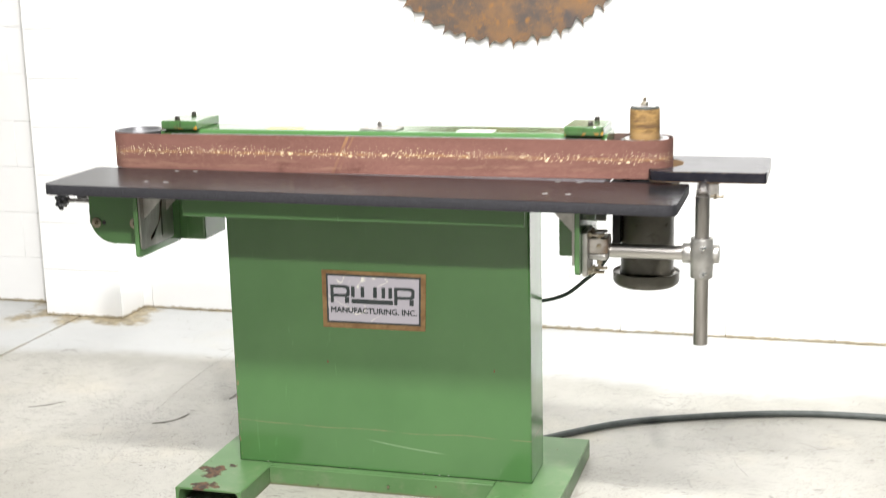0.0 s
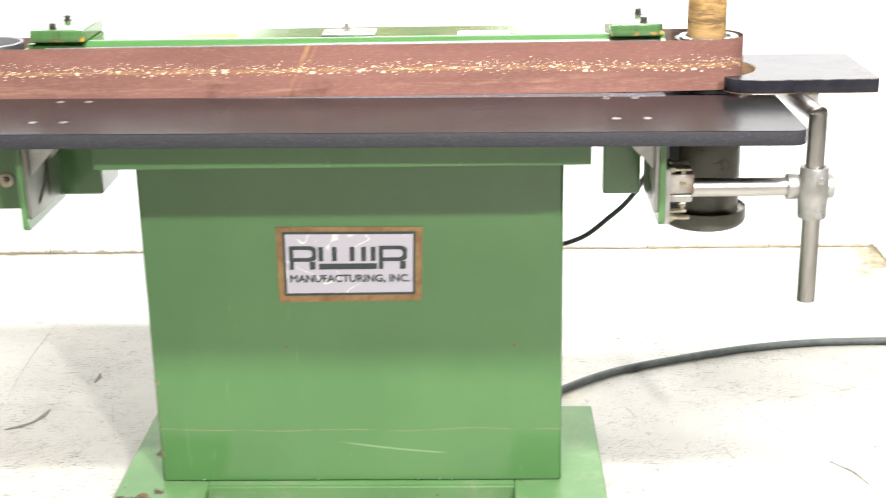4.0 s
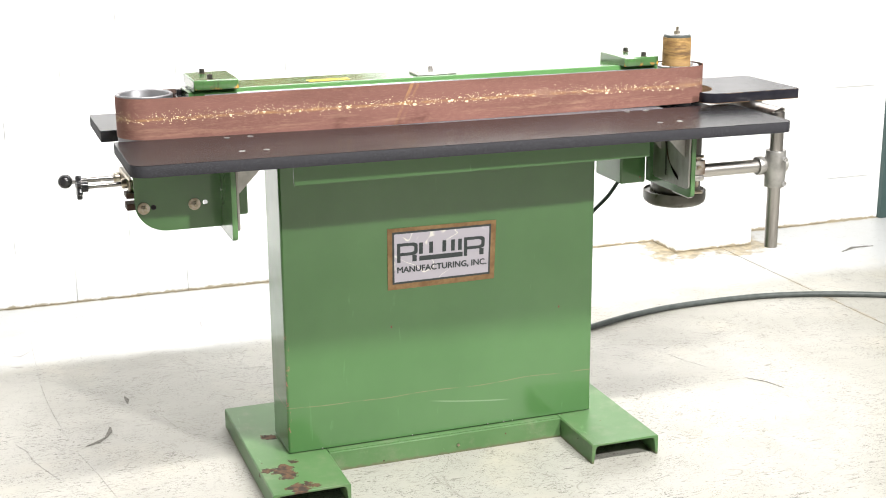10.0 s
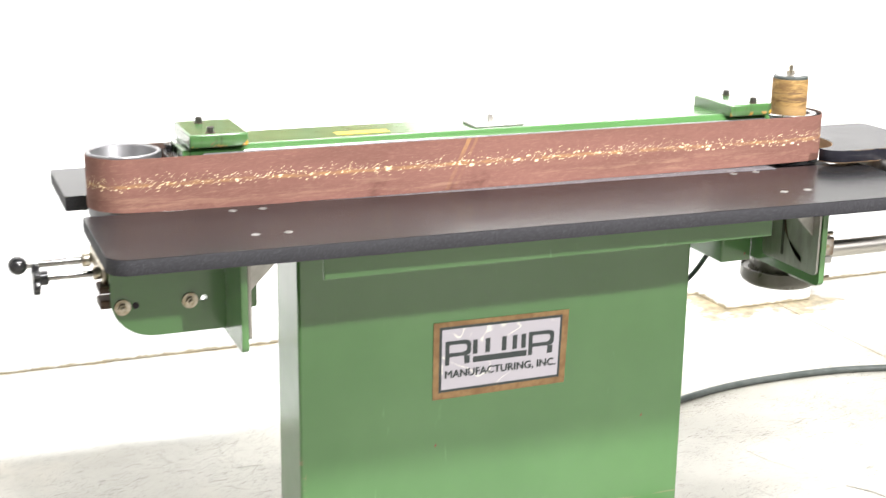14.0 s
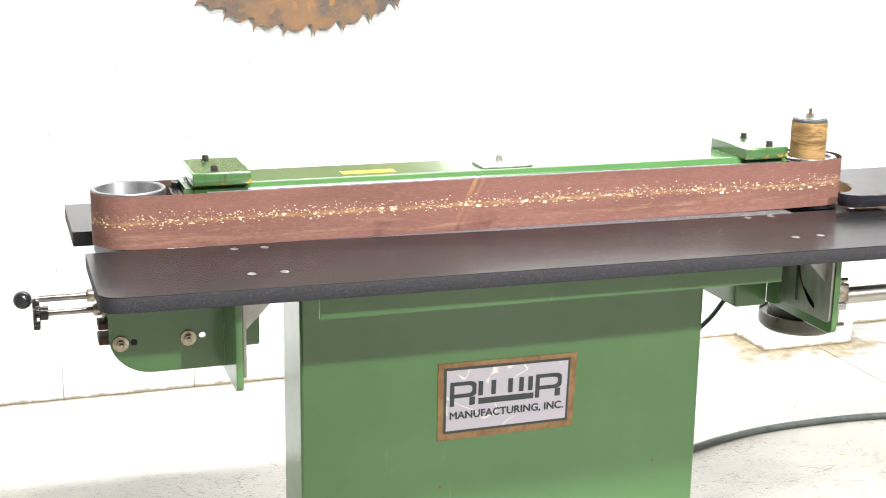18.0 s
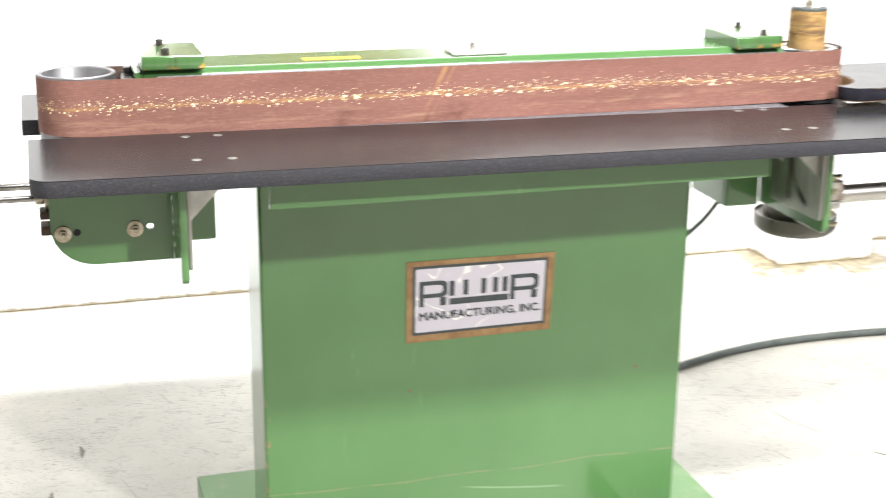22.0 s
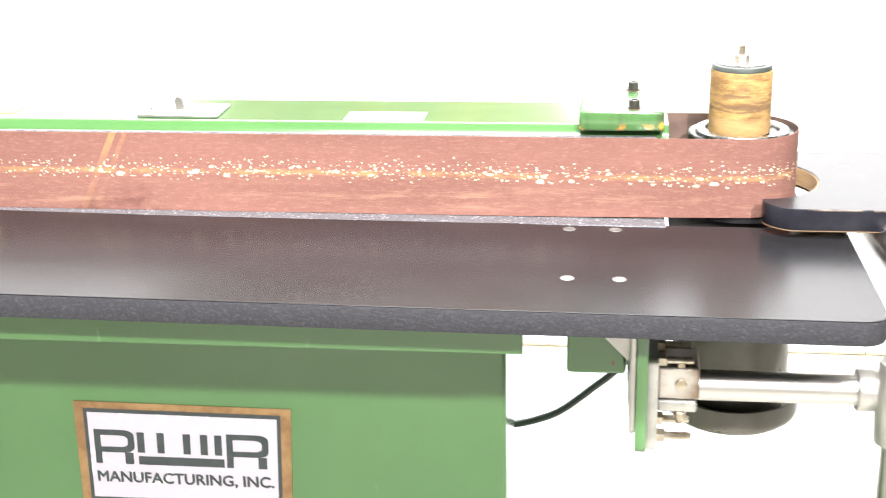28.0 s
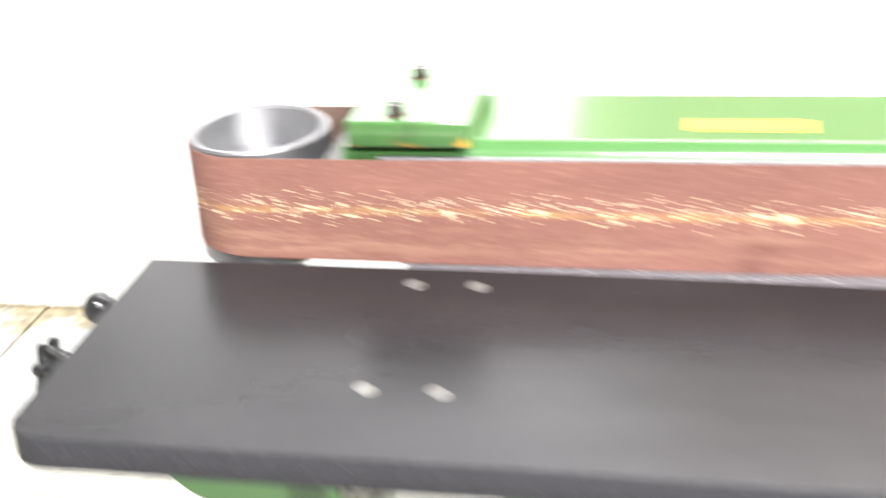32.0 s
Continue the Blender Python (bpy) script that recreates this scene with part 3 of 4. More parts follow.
def lathe(profile, at, axis="z", n=32):
    """A turned body: (radius, height) pairs along the axis from at."""
    bm = bmesh.new()
    rings = []
    for r, h in profile:
        rings.append([bm.verts.new((r * math.cos(2 * math.pi * i / n), r * math.sin(2 * math.pi * i / n), h)) for i in range(n)] if r > 1e-6 else [bm.verts.new((0, 0, h))])
    for a, b in zip(rings, rings[1:]):
        for i in range(n):
            k = (i + 1) % n
            if len(a) == 1 and len(b) == 1:
                continue
            if len(a) == 1:
                bm.faces.new((a[0], b[k], b[i]))
            elif len(b) == 1:
                bm.faces.new((a[i], a[k], b[0]))
            else:
                bm.faces.new((a[i], a[k], b[k], b[i]))
    turn = {"z": Matrix(), "x": Matrix.Rotation(radians(90), 4, "Y"), "y": Matrix.Rotation(radians(-90), 4, "X")}[axis]
    bm.transform(Matrix.Translation(at) @ turn)
    bmesh.ops.recalc_face_normals(bm, faces=bm.faces)
    return smooth(bm, 35)


def rod(at, r, length, axis="z", n=24, edge=0.001):
    return lathe([(0, 0), (r - edge, 0), (r, edge), (r, length - edge), (r - edge, length), (0, length)], at, axis, n)


def hexagon(at, across, height, axis="z"):
    return lathe([(0, 0), (across * 0.577, 0), (across * 0.577, height * 0.85), (across * 0.5, height), (0, height)], at, axis, 6)


def tube(points, r, n=12, per=8):
    """A round bar along a smooth line through points."""
    p = [Vector(q) for q in points]
    line = []
    for i in range(len(p) - 1):
        a, b, c, d = p[max(i - 1, 0)], p[i], p[i + 1], p[min(i + 2, len(p) - 1)]
        for k in range(per):
            s = k / per
            line.append(0.5 * (2 * b + (c - a) * s + (2 * a - 5 * b + 4 * c - d) * s * s + (3 * b - a - 3 * c + d) * s**3))
    line.append(p[-1])
    bm = bmesh.new()
    rings = []
    for i, q in enumerate(line):
        way = (line[min(i + 1, len(line) - 1)] - line[max(i - 1, 0)]).normalized()
        side = way.cross(Vector((0, 0, 1)) if abs(way.z) < 0.9 else Vector((1, 0, 0))).normalized()
        up = side.cross(way)
        rings.append([bm.verts.new(q + r * (math.cos(2 * math.pi * k / n) * side + math.sin(2 * math.pi * k / n) * up)) for k in range(n)])
    for a, b in zip(rings, rings[1:]):
        for k in range(n):
            bm.faces.new((a[k], a[(k + 1) % n], b[(k + 1) % n], b[k]))
    bm.faces.new(rings[0][::-1])
    bm.faces.new(rings[-1])
    bmesh.ops.recalc_face_normals(bm, faces=bm.faces)
    return smooth(bm, 60)


def joined(*bms):
    """Several bmeshes as one."""
    out = bmesh.new()
    for b in bms:
        me = bpy.data.meshes.new("joined")
        b.to_mesh(me)
        b.free()
        out.from_mesh(me)
        bpy.data.meshes.remove(me)
    return out

# ---- the hall ----
WALL_Y, COURSE, BLOCK_L = 1.68, 0.1945, 0.392
floor = part("floor", box(-6.2, 7.2, -9.2, 1.9, -0.16, -0.02), DARK)
tagged(floor, "white-painted concrete floor, worn, scratched and scuffed", "floor", kind="structure")
for x0, x1 in ((-6.2, -1.389), (-1.380, 2.1335), (2.1365, 7.2)):
    part("concrete_slab", box(x0, x1, -9.2, 1.9, -0.015, 0.0), FLOOR, floor)
# unseen shell of the hall: dark sides limit bounced light, the white west wall adds some
ceiling = tagged(part("ceiling", box(-6.2, 7.2, -9.2, 1.9, 6.4, 6.55), HALL), "unseen dark grey hall ceiling, added to limit bounced light", "ceiling", kind="structure")
for name, b in (("bounce_wall_west", (-6.2, -6.0, -9.0, 1.68, 0, 6.4)), ("wall_east", (7.0, 7.2, -9.0, 1.68, 0, 6.4)), ("wall_south", (-6.2, 7.2, -9.2, -9.0, 0, 6.4))):
    pale = name == "bounce_wall_west"
    tagged(part(name, box(*b), BLOCK if pale else HALL), "unseen white hall wall, added to bounce light" if pale else "unseen dark grey hall wall, added to limit bounced light", "wall", kind="structure")

wall = part("wall_north", box(-6.0, 3.03, WALL_Y + 0.004, WALL_Y + 0.19, 0, 6.4), BLOCK)
tagged(wall, "white-painted concrete block wall with two shallow piers", "wall", kind="structure")
wall_end = part("wall_north_panel", box(3.03, 7.0, WALL_Y - 0.02, WALL_Y + 0.19, 0, 6.4, 0.004), TEAL)
tagged(wall_end, "dark teal steel panel beside the block wall", "wall panel", kind="structure")


def block_mesh(name, w, d, h):
    bm = box(-w / 2, w / 2, 0, d, 0, h, 0.0010, 1)
    me = bpy.data.meshes.new(name)
    bm.to_mesh(me)
    bm.free()
    me.materials.append(BLOCK)
    return me


WHOLE = block_mesh("block", BLOCK_L - 0.0012, 0.02, COURSE - 0.0012)
PIER = block_mesh("pier_block", 0.345, 0.186, COURSE - 0.0012)
for course in range(7):
    for k in range(14):
        ob = linked("block", WHOLE, wall)
        ob.location = (-2.52 + (k + (course % 2) * 0.5) * BLOCK_L, WALL_Y - 0.002, course * COURSE + 0.001)
    for px in (-1.3625, 2.103):
        ob = linked("pier_block", PIER, wall)
        ob.location = (px, WALL_Y - 0.188, course * COURSE + 0.001)
high = []
for course in range(7, 24):
    for k in range(14):
        x = -2.52 + (k + (course % 2) * 0.5) * BLOCK_L
        high.append(box(x - 0.195, x + 0.195, WALL_Y - 0.002, WALL_Y + 0.018, course * COURSE + 0.001, (course + 1) * COURSE - 0.001))
    for px in (-1.3625, 2.103):
        high.append(box(px - 0.1725, px + 0.1725, WALL_Y - 0.188, WALL_Y - 0.002, course * COURSE + 0.001, (course + 1) * COURSE - 0.001))
tagged(part("upper_courses", joined(*high), BLOCK, wall), kind="stuff")

# ---- the rusty saw blade on the wall ----
def saw_blade():
    teeth, r, out = 40, 0.588, []
    shape = ((0.0, -0.004), (0.02, 0.008), (0.09, 0.018), (0.22, 0.024), (0.38, 0.020), (0.50, 0.016), (0.60, 0.020), (0.72, 0.030), (0.84, 0.037), (0.93, 0.036), (0.975, 0.022))
    for k in range(teeth):
        for f, drop in shape:
            a = radians(-90 + 3.0) + 2 * math.pi * (k + f) / teeth
            out.append(((r - drop) * math.cos(a), (r - drop) * math.sin(a)))
    return prism(out, 0.006, Matrix.Translation((0.383, WALL_Y - 0.022, 1.662)) @ FRONT)


blade = thing("saw_blade", (0.383, WALL_Y - 0.02, 1.074), "large rusty brown circular saw blade hung on the white block wall", "saw blade")
part("disc", saw_blade(), RUST, blade)
part("collar", rod((0.383, WALL_Y - 0.034, 1.662), 0.06, 0.032, "y"), RUST, blade)

# ---- floor marks ----
def scuff(points, w):
    """A thin smear of rubber on the floor."""
    bm = bmesh.new()
    p = [Vector((x, y, 0.0006)) for x, y in points]
    left, right = [], []
    for i, q in enumerate(p):
        way = (p[min(i + 1, len(p) - 1)] - p[max(i - 1, 0)]).normalized()
        side = Vector((-way.y, way.x, 0)) * w * (0.3 if i in (0, len(p) - 1) else 0.55 + 0.45 * (i % 2)) / 2
        left.append(bm.verts.new(q + side))
        right.append(bm.verts.new(q - side))
    for i in range(len(p) - 1):
        bm.faces.new((right[i], right[i + 1], left[i + 1], left[i]))
    ex = bmesh.ops.extrude_face_region(bm, geom=list(bm.faces))
    for v in ex["geom"]:
        if isinstance(v, bmesh.types.BMVert):
            v.co.z = 0.0012
    bmesh.ops.recalc_face_normals(bm, faces=bm.faces)
    return bm


for pts, w in ((((-0.47, 0.36), (-0.44, 0.375), (-0.415, 0.40), (-0.40, 0.435), (-0.395, 0.47)), 0.014), (((-0.327, 0.63), (-0.325, 0.66), (-0.328, 0.69)), 0.012),
               (((-0.95, 0.42), (-0.90, 0.45), (-0.86, 0.50)), 0.008), (((1.43, 0.18), (1.47, 0.13), (1.49, 0.07)), 0.006), (((2.55, 1.26), (2.63, 1.30), (2.72, 1.29)), 0.02)):
    part("scuff_mark", scuff(pts, w), SCUFF, floor)

# hairline cracks in the slab
for pts, w in ((((-0.546, 1.337), (-0.551, 1.21), (-0.55, 1.085), (-0.549, 0.872), (-0.543, 0.74), (-0.532, 0.611), (-0.513, 0.444)), 0.0035), 
               (((-0.493, 0.315), (-0.459, 0.162), (-0.429, -0.002)), 0.002), (((0.827, -0.36), (0.86, -0.352), (0.892, -0.338)), 0.0025),
               (((-0.70, -0.01), (-0.695, -0.07), (-0.691, -0.146)), 0.006), (((-0.582, -0.122), (-0.573, -0.045)), 0.003),
               (((1.318, 0.447), (1.333, 0.383), (1.37, 0.304)), 0.004), (((1.008, 0.468), (1.033, 0.41)), 0.006), (((-0.643, 0.43), (-0.617, 0.38), (-0.61, 0.319), (-0.59, 0.263), (-0.555, 0.17)), 0.007),
               (((0.108, 0.96), (0.112, 0.925)), 0.010), (((0.047, 0.795), (0.08, 0.797), (0.112, 0.792)), 0.006), (((-0.352, 0.632), (-0.341, 0.694)), 0.007), (((-0.41, 0.50), (-0.39, 0.503)), 0.014)):
    part("floor_crack", scuff(pts, w * 0.36), CRACK, floor)

# ---- the edge sander ----
sander = thing("edge_sander", (0.41, 0.09, 0.0), "green steel edge sander with black tables on a white floor", "edge sander")
BY, BZ0, BZ1, PR = 0.092, 0.8668, 0.9655, 0.066
LX, RX = -0.2955, 1.1095


def channel(x0, x1, y0, y1, h, web=0.006, lip=0.011, tip=0.006):
    """A rolled channel lying on its flanges, open below, with tapered flanges."""
    r = 0.008
    out = [(x0, 0), (x0, h - 0.003), (x0 + 0.003, h), (x1 - 0.003, h), (x1, h - 0.003), (x1, 0), (x1 - tip, 0), (x1 - lip, h - web - r), (x1 - lip - r * 0.3, h - web - r * 0.3), (x1 - lip - r, h - web),
           (x0 + lip + r, h - web), (x0 + lip + r * 0.3, h - web - r * 0.3), (x0 + lip, h - web - r), (x0 + tip, 0)]
    return prism(out, y1 - y0, Matrix.Translation((0, y0, 0)) @ FRONT, 0.0008, 1)


part("foot", channel(-0.098, 0.092, -0.218, 0.362, 0.053), FOOT, sander, "green channel foot with a patch of rust")
part("foot", channel(0.730, 0.919, -0.218, 0.362, 0.053), FOOT, sander)
part("front_rail", box(0.0925, 0.7295, -0.026, -0.018, 0.0, 0.0515, 0.001), FOOT, sander)
part("base_plate", box(0.0925, 0.7295, -0.0175, 0.21, 0.045, 0.0525), FOOT, sander)
cabinet = part("cabinet", prism(rounded(-0.007, 0.828, 0.0, 0.152, 0.0055), 0.7405, Matrix.Translation((0, 0, 0.0550)), 0.002), GREEN, sander)
part("base_joint", box(0.0, 0.82, 0.006, 0.146, 0.0527, 0.0549), DARK, cabinet)
for k in range(5):
    wx = (0.08, 0.32, 0.53, 0.575, 0.60)[k]
    part("weld_spatter", lathe([(0, -0.002), (0.0022, 0), (0, 0.002)], (wx, -0.0022, 0.0575), "y", 8), STEEL, cabinet)
part("column_head", box(0.12, 0.70, 0.02, 0.145, 0.7957, 0.8495), GREEN, sander)
part("rail_button", lathe([(0, -0.004), (0.004, -0.003), (0.004, 0)], (0.437, -0.0262, 0.022), "y", 12), ZINC, sander, "small brass screw head")

# nameplate
plate = part("nameplate", prism([(0.261, 0.454), (0.546, 0.456), (0.552, 0.610), (0.262, 0.612)], 0.0012, Matrix.Translation((0, -0.0016, 0)) @ FRONT), TAPE, sander, "white printed nameplate taped on with brown tape")


def on_plate(u, v):
    low, top = Vector((0.261, 0.454)).lerp(Vector((0.5465, 0.456)), u), Vector((0.262, 0.612)).lerp(Vector((0.5515, 0.610)), u)
    return tuple(low.lerp(top, v))


def quad_on(name, u0, u1, v0, v1, lift, thick, material, parent):
    pts = [on_plate(u, v) for u, v in ((u0, v0), (u1, v0), (u1, v1), (u0, v1))]
    return part(name, prism(pts, thick, Matrix.Translation((0, -lift - thick, 0)) @ FRONT), material, parent)


quad_on("border", 0.042, 0.954, 0.088, 0.940, 0.0017, 0.0004, INK, plate)
quad_on("face", 0.060, 0.937, 0.122, 0.906, 0.0022, 0.0004, PAPER, plate)


def ring_on(u0, u1, v0, v1, wu, wv):
    """A plain rounded frame of the mark's size and colour."""
    outer, inner = rounded(u0, u1, v0, v1, (0.002, 0.05, 0.05, 0.002), 5), rounded(u0 + wu, u1 - wu, v0 + wv, v1 - wv, (0.002, 0.035, 0.035, 0.002), 5)
    bm = bmesh.new()
    rows = [[bm.verts.new((p[0], y, p[1])) for p in (on_plate(*q) for q in pts)] for pts in (outer, inner) for y in (-0.0031, -0.0027)]
    n = len(outer)
    for i in range(n):
        k = (i + 1) % n
        for a, b in ((rows[0], rows[2]), (rows[0], rows[1]), (rows[2], rows[3])):
            bm.faces.new((a[i], a[k], b[k], b[i]))
    bmesh.ops.recalc_face_normals(bm, faces=bm.faces)
    return bm


for u0, u1 in ((0.084, 0.272), (0.702, 0.896)):
    part("mark", ring_on(u0, u1, 0.545, 0.752, 0.030, 0.050), INK, plate)
    quad_on("mark", u0, u0 + 0.031, 0.440, 0.545, 0.0027, 0.0004, INK, plate)
    quad_on("mark", u1 - 0.048, u1 - 0.008, 0.440, 0.545, 0.0027, 0.0004, INK, plate)
for u in (0.303, 0.396, 0.518, 0.598, 0.664):
    quad_on("mark", u - 0.017, u + 0.017, 0.551, 0.738, 0.0027, 0.0004, INK, plate)
quad_on("mark", 0.288, 0.690, 0.440, 0.517, 0.0027, 0.0004, INK, plate)


def lettering(text, at, width, height, depth, material, parent):
    cu = bpy.data.curves.new("lettering", "FONT")
    cu.body, cu.size, cu.extrude, cu.align_x, cu.resolution_u = text, 1.0, 0.0, "LEFT", 3
    cu.offset = 0.0
    tmp = bpy.data.objects.new("lettering", cu)
    me = bpy.data.meshes.new_from_object(tmp)
    bpy.data.objects.remove(tmp)
    co = np.empty(len(me.vertices) * 3)
    me.vertices.foreach_get("co", co)
    co = co.reshape(-1, 3)
    caps = co[:, 1].max()
    bm = bmesh.new()
    bm.from_mesh(me)
    bpy.data.meshes.remove(me)
    lo, hi = co[:, 0].min(), co[:, 0].max()
    for v in bm.verts:
        v.co = Vector((at[0] + (v.co.x - lo) / (hi - lo) * width, at[1], at[2] + v.co.y / caps * height))
    ex = bmesh.ops.extrude_face_region(bm, geom=list(bm.faces))
    for v in ex["geom"]:
        if isinstance(v, bmesh.types.BMVert):
            v.co.y -= depth
    bmesh.ops.recalc_face_normals(bm, faces=bm.faces)
    strokes = []
    for k, (dx, dz) in enumerate(((0, 0), (0.0005, 0), (0.0010, 0), (0.0005, 0.0006), (0.0005, -0.0005), (0.0014, 0.0002))):
        again = bm.copy()
        again.transform(Matrix.Translation((dx, -0.00004 * k, dz)))
        strokes.append(again)
    bm.free()
    return part("lettering", joined(*strokes), material, parent)


a, b = on_plate(0.084, 0.272), on_plate(0.915, 0.272)
lettering("MANUFACTURING, INC.", (a[0], -0.00275, a[1]), b[0] - a[0], 0.0150, 0.0004, INK, plate)

# front table: tilts down a little to the east
TILT = Matrix.Translation((0.4, 0, 0.8695)) @ Matrix.Rotation(radians(0.40), 4, "Y")
TABLE = rounded(-0.782, 0.826, -0.287, 0.005, (0.034, 0.026, 0, 0))[:-2] + [(0.826, 0.0065), (0.62, 0.003), (0.35, -0.004), (0.0, -0.005), (-0.28, 0.0015), (-0.45, 0.004), (-0.782, 0.004)]
table = part("front_table", prism(TABLE, 0.0255, TILT @ Matrix.Translation((0, 0, -0.0265)), 0.0015), EDGE, sander, "long black table board with raw particle edges")
part("laminate", prism(TABLE, 0.0010, TILT @ Matrix.Translation((0, 0, -0.0010)), 0.0004, 1), TOP, table, "charcoal laminate top")
for sx, sy in ((-0.130, -0.197), (-0.075, -0.197), (-0.129, -0.026), (-0.075, -0.026), (0.908, -0.188), (0.963, -0.187), (0.905, -0.019), (0.959, -0.018)):
    part("flush_screw", lathe([(0, 0.0002), (0.0030, 0.0002), (0.0036, 0.0007), (0.0072, 0.0006), (0.0077, 0)], TILT @ Vector((sx - 0.4, sy, 0.0)), "z", 20), DULL, table)
for sx, sy in ((-0.130, -0.197), (-0.075, -0.197), (0.908, -0.188), (0.963, -0.187)):
    part("screw_tip", lathe([(0, -0.0385), (0.0022, -0.0365), (0.0024, -0.0268), (0, -0.0268)], TILT @ Vector((sx - 0.4, sy, 0.0)), "z", 10), ZINC, table)
apron = part("apron", joined(box(-0.0215, 0.8630, -0.2225, -0.2155, 0.791, 0.842, 0.0012), box(-0.0215, 0.8630, -0.215, -0.12, 0.835, 0.841)), GREEN, sander)


# trunnions, mirrored about the cabinet
def trunnion(s, x, first):
    """Green end plate, slotted steel plate, gussets under the table and the box behind. s: 1 when the slots face east."""
    def xs(a, b):
        return (x + s * a, x + s * b) if s > 0 else (x + s * b, x + s * a)
    x0, x1 = xs(-0.006, 0.006)
    end = part("trunnion_plate", prism(rounded(-0.219, 0.016, 0.6755, 0.842, (0.012, 0.004, 0.0, 0.0)), x1 - x0, Matrix.Translation((x0, 0, 0)) @ SIDE, 0.0012), GREEN, sander)
    a, b = xs(0.0065, 0.0125)
    part("slotted_plate", prism(rounded(-0.216, -0.035, 0.697, 0.842, (0.010, 0.010, 0.0, 0.0)), b - a, Matrix.Translation((a, 0, 0)) @ SIDE, 0.001), STEEL, end, "bare steel plate with two slots")
    c, d = xs(0.0128, 0.0134)
    part("slot", prism(rounded(-0.107, -0.099, 0.712, 0.815, 0.004), d - c, Matrix.Translation((c, 0, 0)) @ SIDE), OXIDE, end)
    arc = [(-0.100 - 0.085 * (1 - math.cos(radians(q))), 0.815 - 0.100 * math.sin(radians(q))) for q in range(5, 80, 6)]
    w = 0.005
    ring = [(y + w * math.cos(radians(q)), z + w * math.sin(radians(q))) for (y, z), q in zip(arc, range(5, 80, 6))] + [(y - w * math.cos(radians(q)), z - w * math.sin(radians(q))) for (y, z), q in reversed(list(zip(arc, range(5, 80, 6))))]
    part("slot", prism(ring, d - c, Matrix.Translation((c, 0, 0)) @ SIDE), BROWN, end)
    for gy in (-0.198, -0.074):
        tri = [(x + s * 0.013, 0.775), (x + s * 0.013, 0.842), (x + s * 0.078, 0.842)]
        part("gusset", prism(tri if s > 0 else tri[::-1], 0.004, Matrix.Translation((0, gy, 0)) @ FRONT, 0.0006, 1), CAST, end, "bare steel corner gusset")
    e, f = xs(0.013, 0.080)
    part("table_angle", box(e, f, -0.206, -0.060, 0.838, 0.842), CAST, end)
    part("pivot_bolt", hexagon((x + s * 0.013, -0.103, 0.826), 0.015, 0.009, "x") if s > 0 else hexagon((x + s * 0.022, -0.103, 0.826), 0.015, 0.009, "x"), OXIDE, end)
    g, h = xs(-0.004, 0.079) if s > 0 else xs(0.013, 0.086)
    part("support_box", box(g, h, 0.0165 if s > 0 else 0.002, 0.150, 0.6775 if s > 0 else 0.6715, 0.8495, 0.005), GREEN, sander, "green steel support box")
    return end


left_end = trunnion(1, -0.157, True)
right_end = trunnion(-1, 0.989, False)
for k in range(7):
    part("weld_bead", lathe([(0, -0.008), (0.0013, 0), (0, 0.008)], (-0.1636, -0.1018, 0.70 + 0.02 * k), "z", 8), GREEN, left_end)

# west tracking bracket: rounded plate with bolts and holes
curve = [(-0.357, 0.842), (-0.357, 0.752)] + [(-0.285 - 0.072 * math.cos(radians(a)), 0.7515 - 0.0665 * math.sin(radians(a))) for a in range(8, 91, 8)] + [(-0.1635, 0.685), (-0.1635, 0.842)]


def holed(outline, hx, hz, hr, y0, y1):
    """An upright plate with one round hole through it, filled round the hole by triangles."""
    bm = bmesh.new()
    def loop(pts, y):
        vs = [bm.verts.new((p[0], y, p[1])) for p in pts]
        return vs, [bm.edges.new((vs[i], vs[(i + 1) % len(vs)])) for i in range(len(vs))]
    hole = [(hx + hr * math.cos(2 * math.pi * i / 16), hz + hr * math.sin(2 * math.pi * i / 16)) for i in range(16)]
    sides = []
    for y in (y0, y1):
        (o, eo), (h, eh) = loop(outline, y), loop(hole, y)
        bmesh.ops.triangle_fill(bm, edges=eo + eh, use_beauty=True)
        sides.append((o, h))
    for a, b in zip(sides[0], sides[1]):
        for i in range(len(a)):
            k = (i + 1) % len(a)
            bm.faces.new((a[i], a[k], b[k], b[i]))
    bmesh.ops.recalc_face_normals(bm, faces=bm.faces)
    return bm


track = part("tracking_bracket", holed(curve, -0.200, 0.7435, 0.0058, -0.101, -0.093), GREEN, sander, "green bracket plate with a rounded lower corner")
part("plugged_hole", rod((-0.316, -0.1018, 0.7415), 0.0058, 0.0012, "y", 16, 0.0003), DARK, track)
for bx, bz in ((-0.338, 0.7405), (-0.2245, 0.7415)):
    bolt = part("washer", lathe([(0.006, -0.0035), (0.0135, -0.0032), (0.0138, 0.0), (0.006, 0)], (bx, -0.1012, bz), "y", 24), ZINC, track)
    part("nut", hexagon((bx, -0.1115, bz), 0.013, 0.008, "y"), ZINC, track)
    part("stud", rod((bx, -0.117, bz), 0.004, 0.014, "y", 12), ZINC, track)
part("cross_bar", box(-0.352, -0.17, -0.092, 0.03, 0.805, 0.832), GREEN, sander)
for z0, z1 in ((0.760, 0.772), (0.733, 0.748)):
    part("guide_lug", box(-0.372, -0.345, -0.080, -0.040, z0, z1, 0.002), BROWN, sander)
part("screw_block", box(-0.3635, -0.352, -0.064, 0.104, 0.770, 0.799, 0.004), ZINC, sander, "dull steel block that holds the tracking screws")

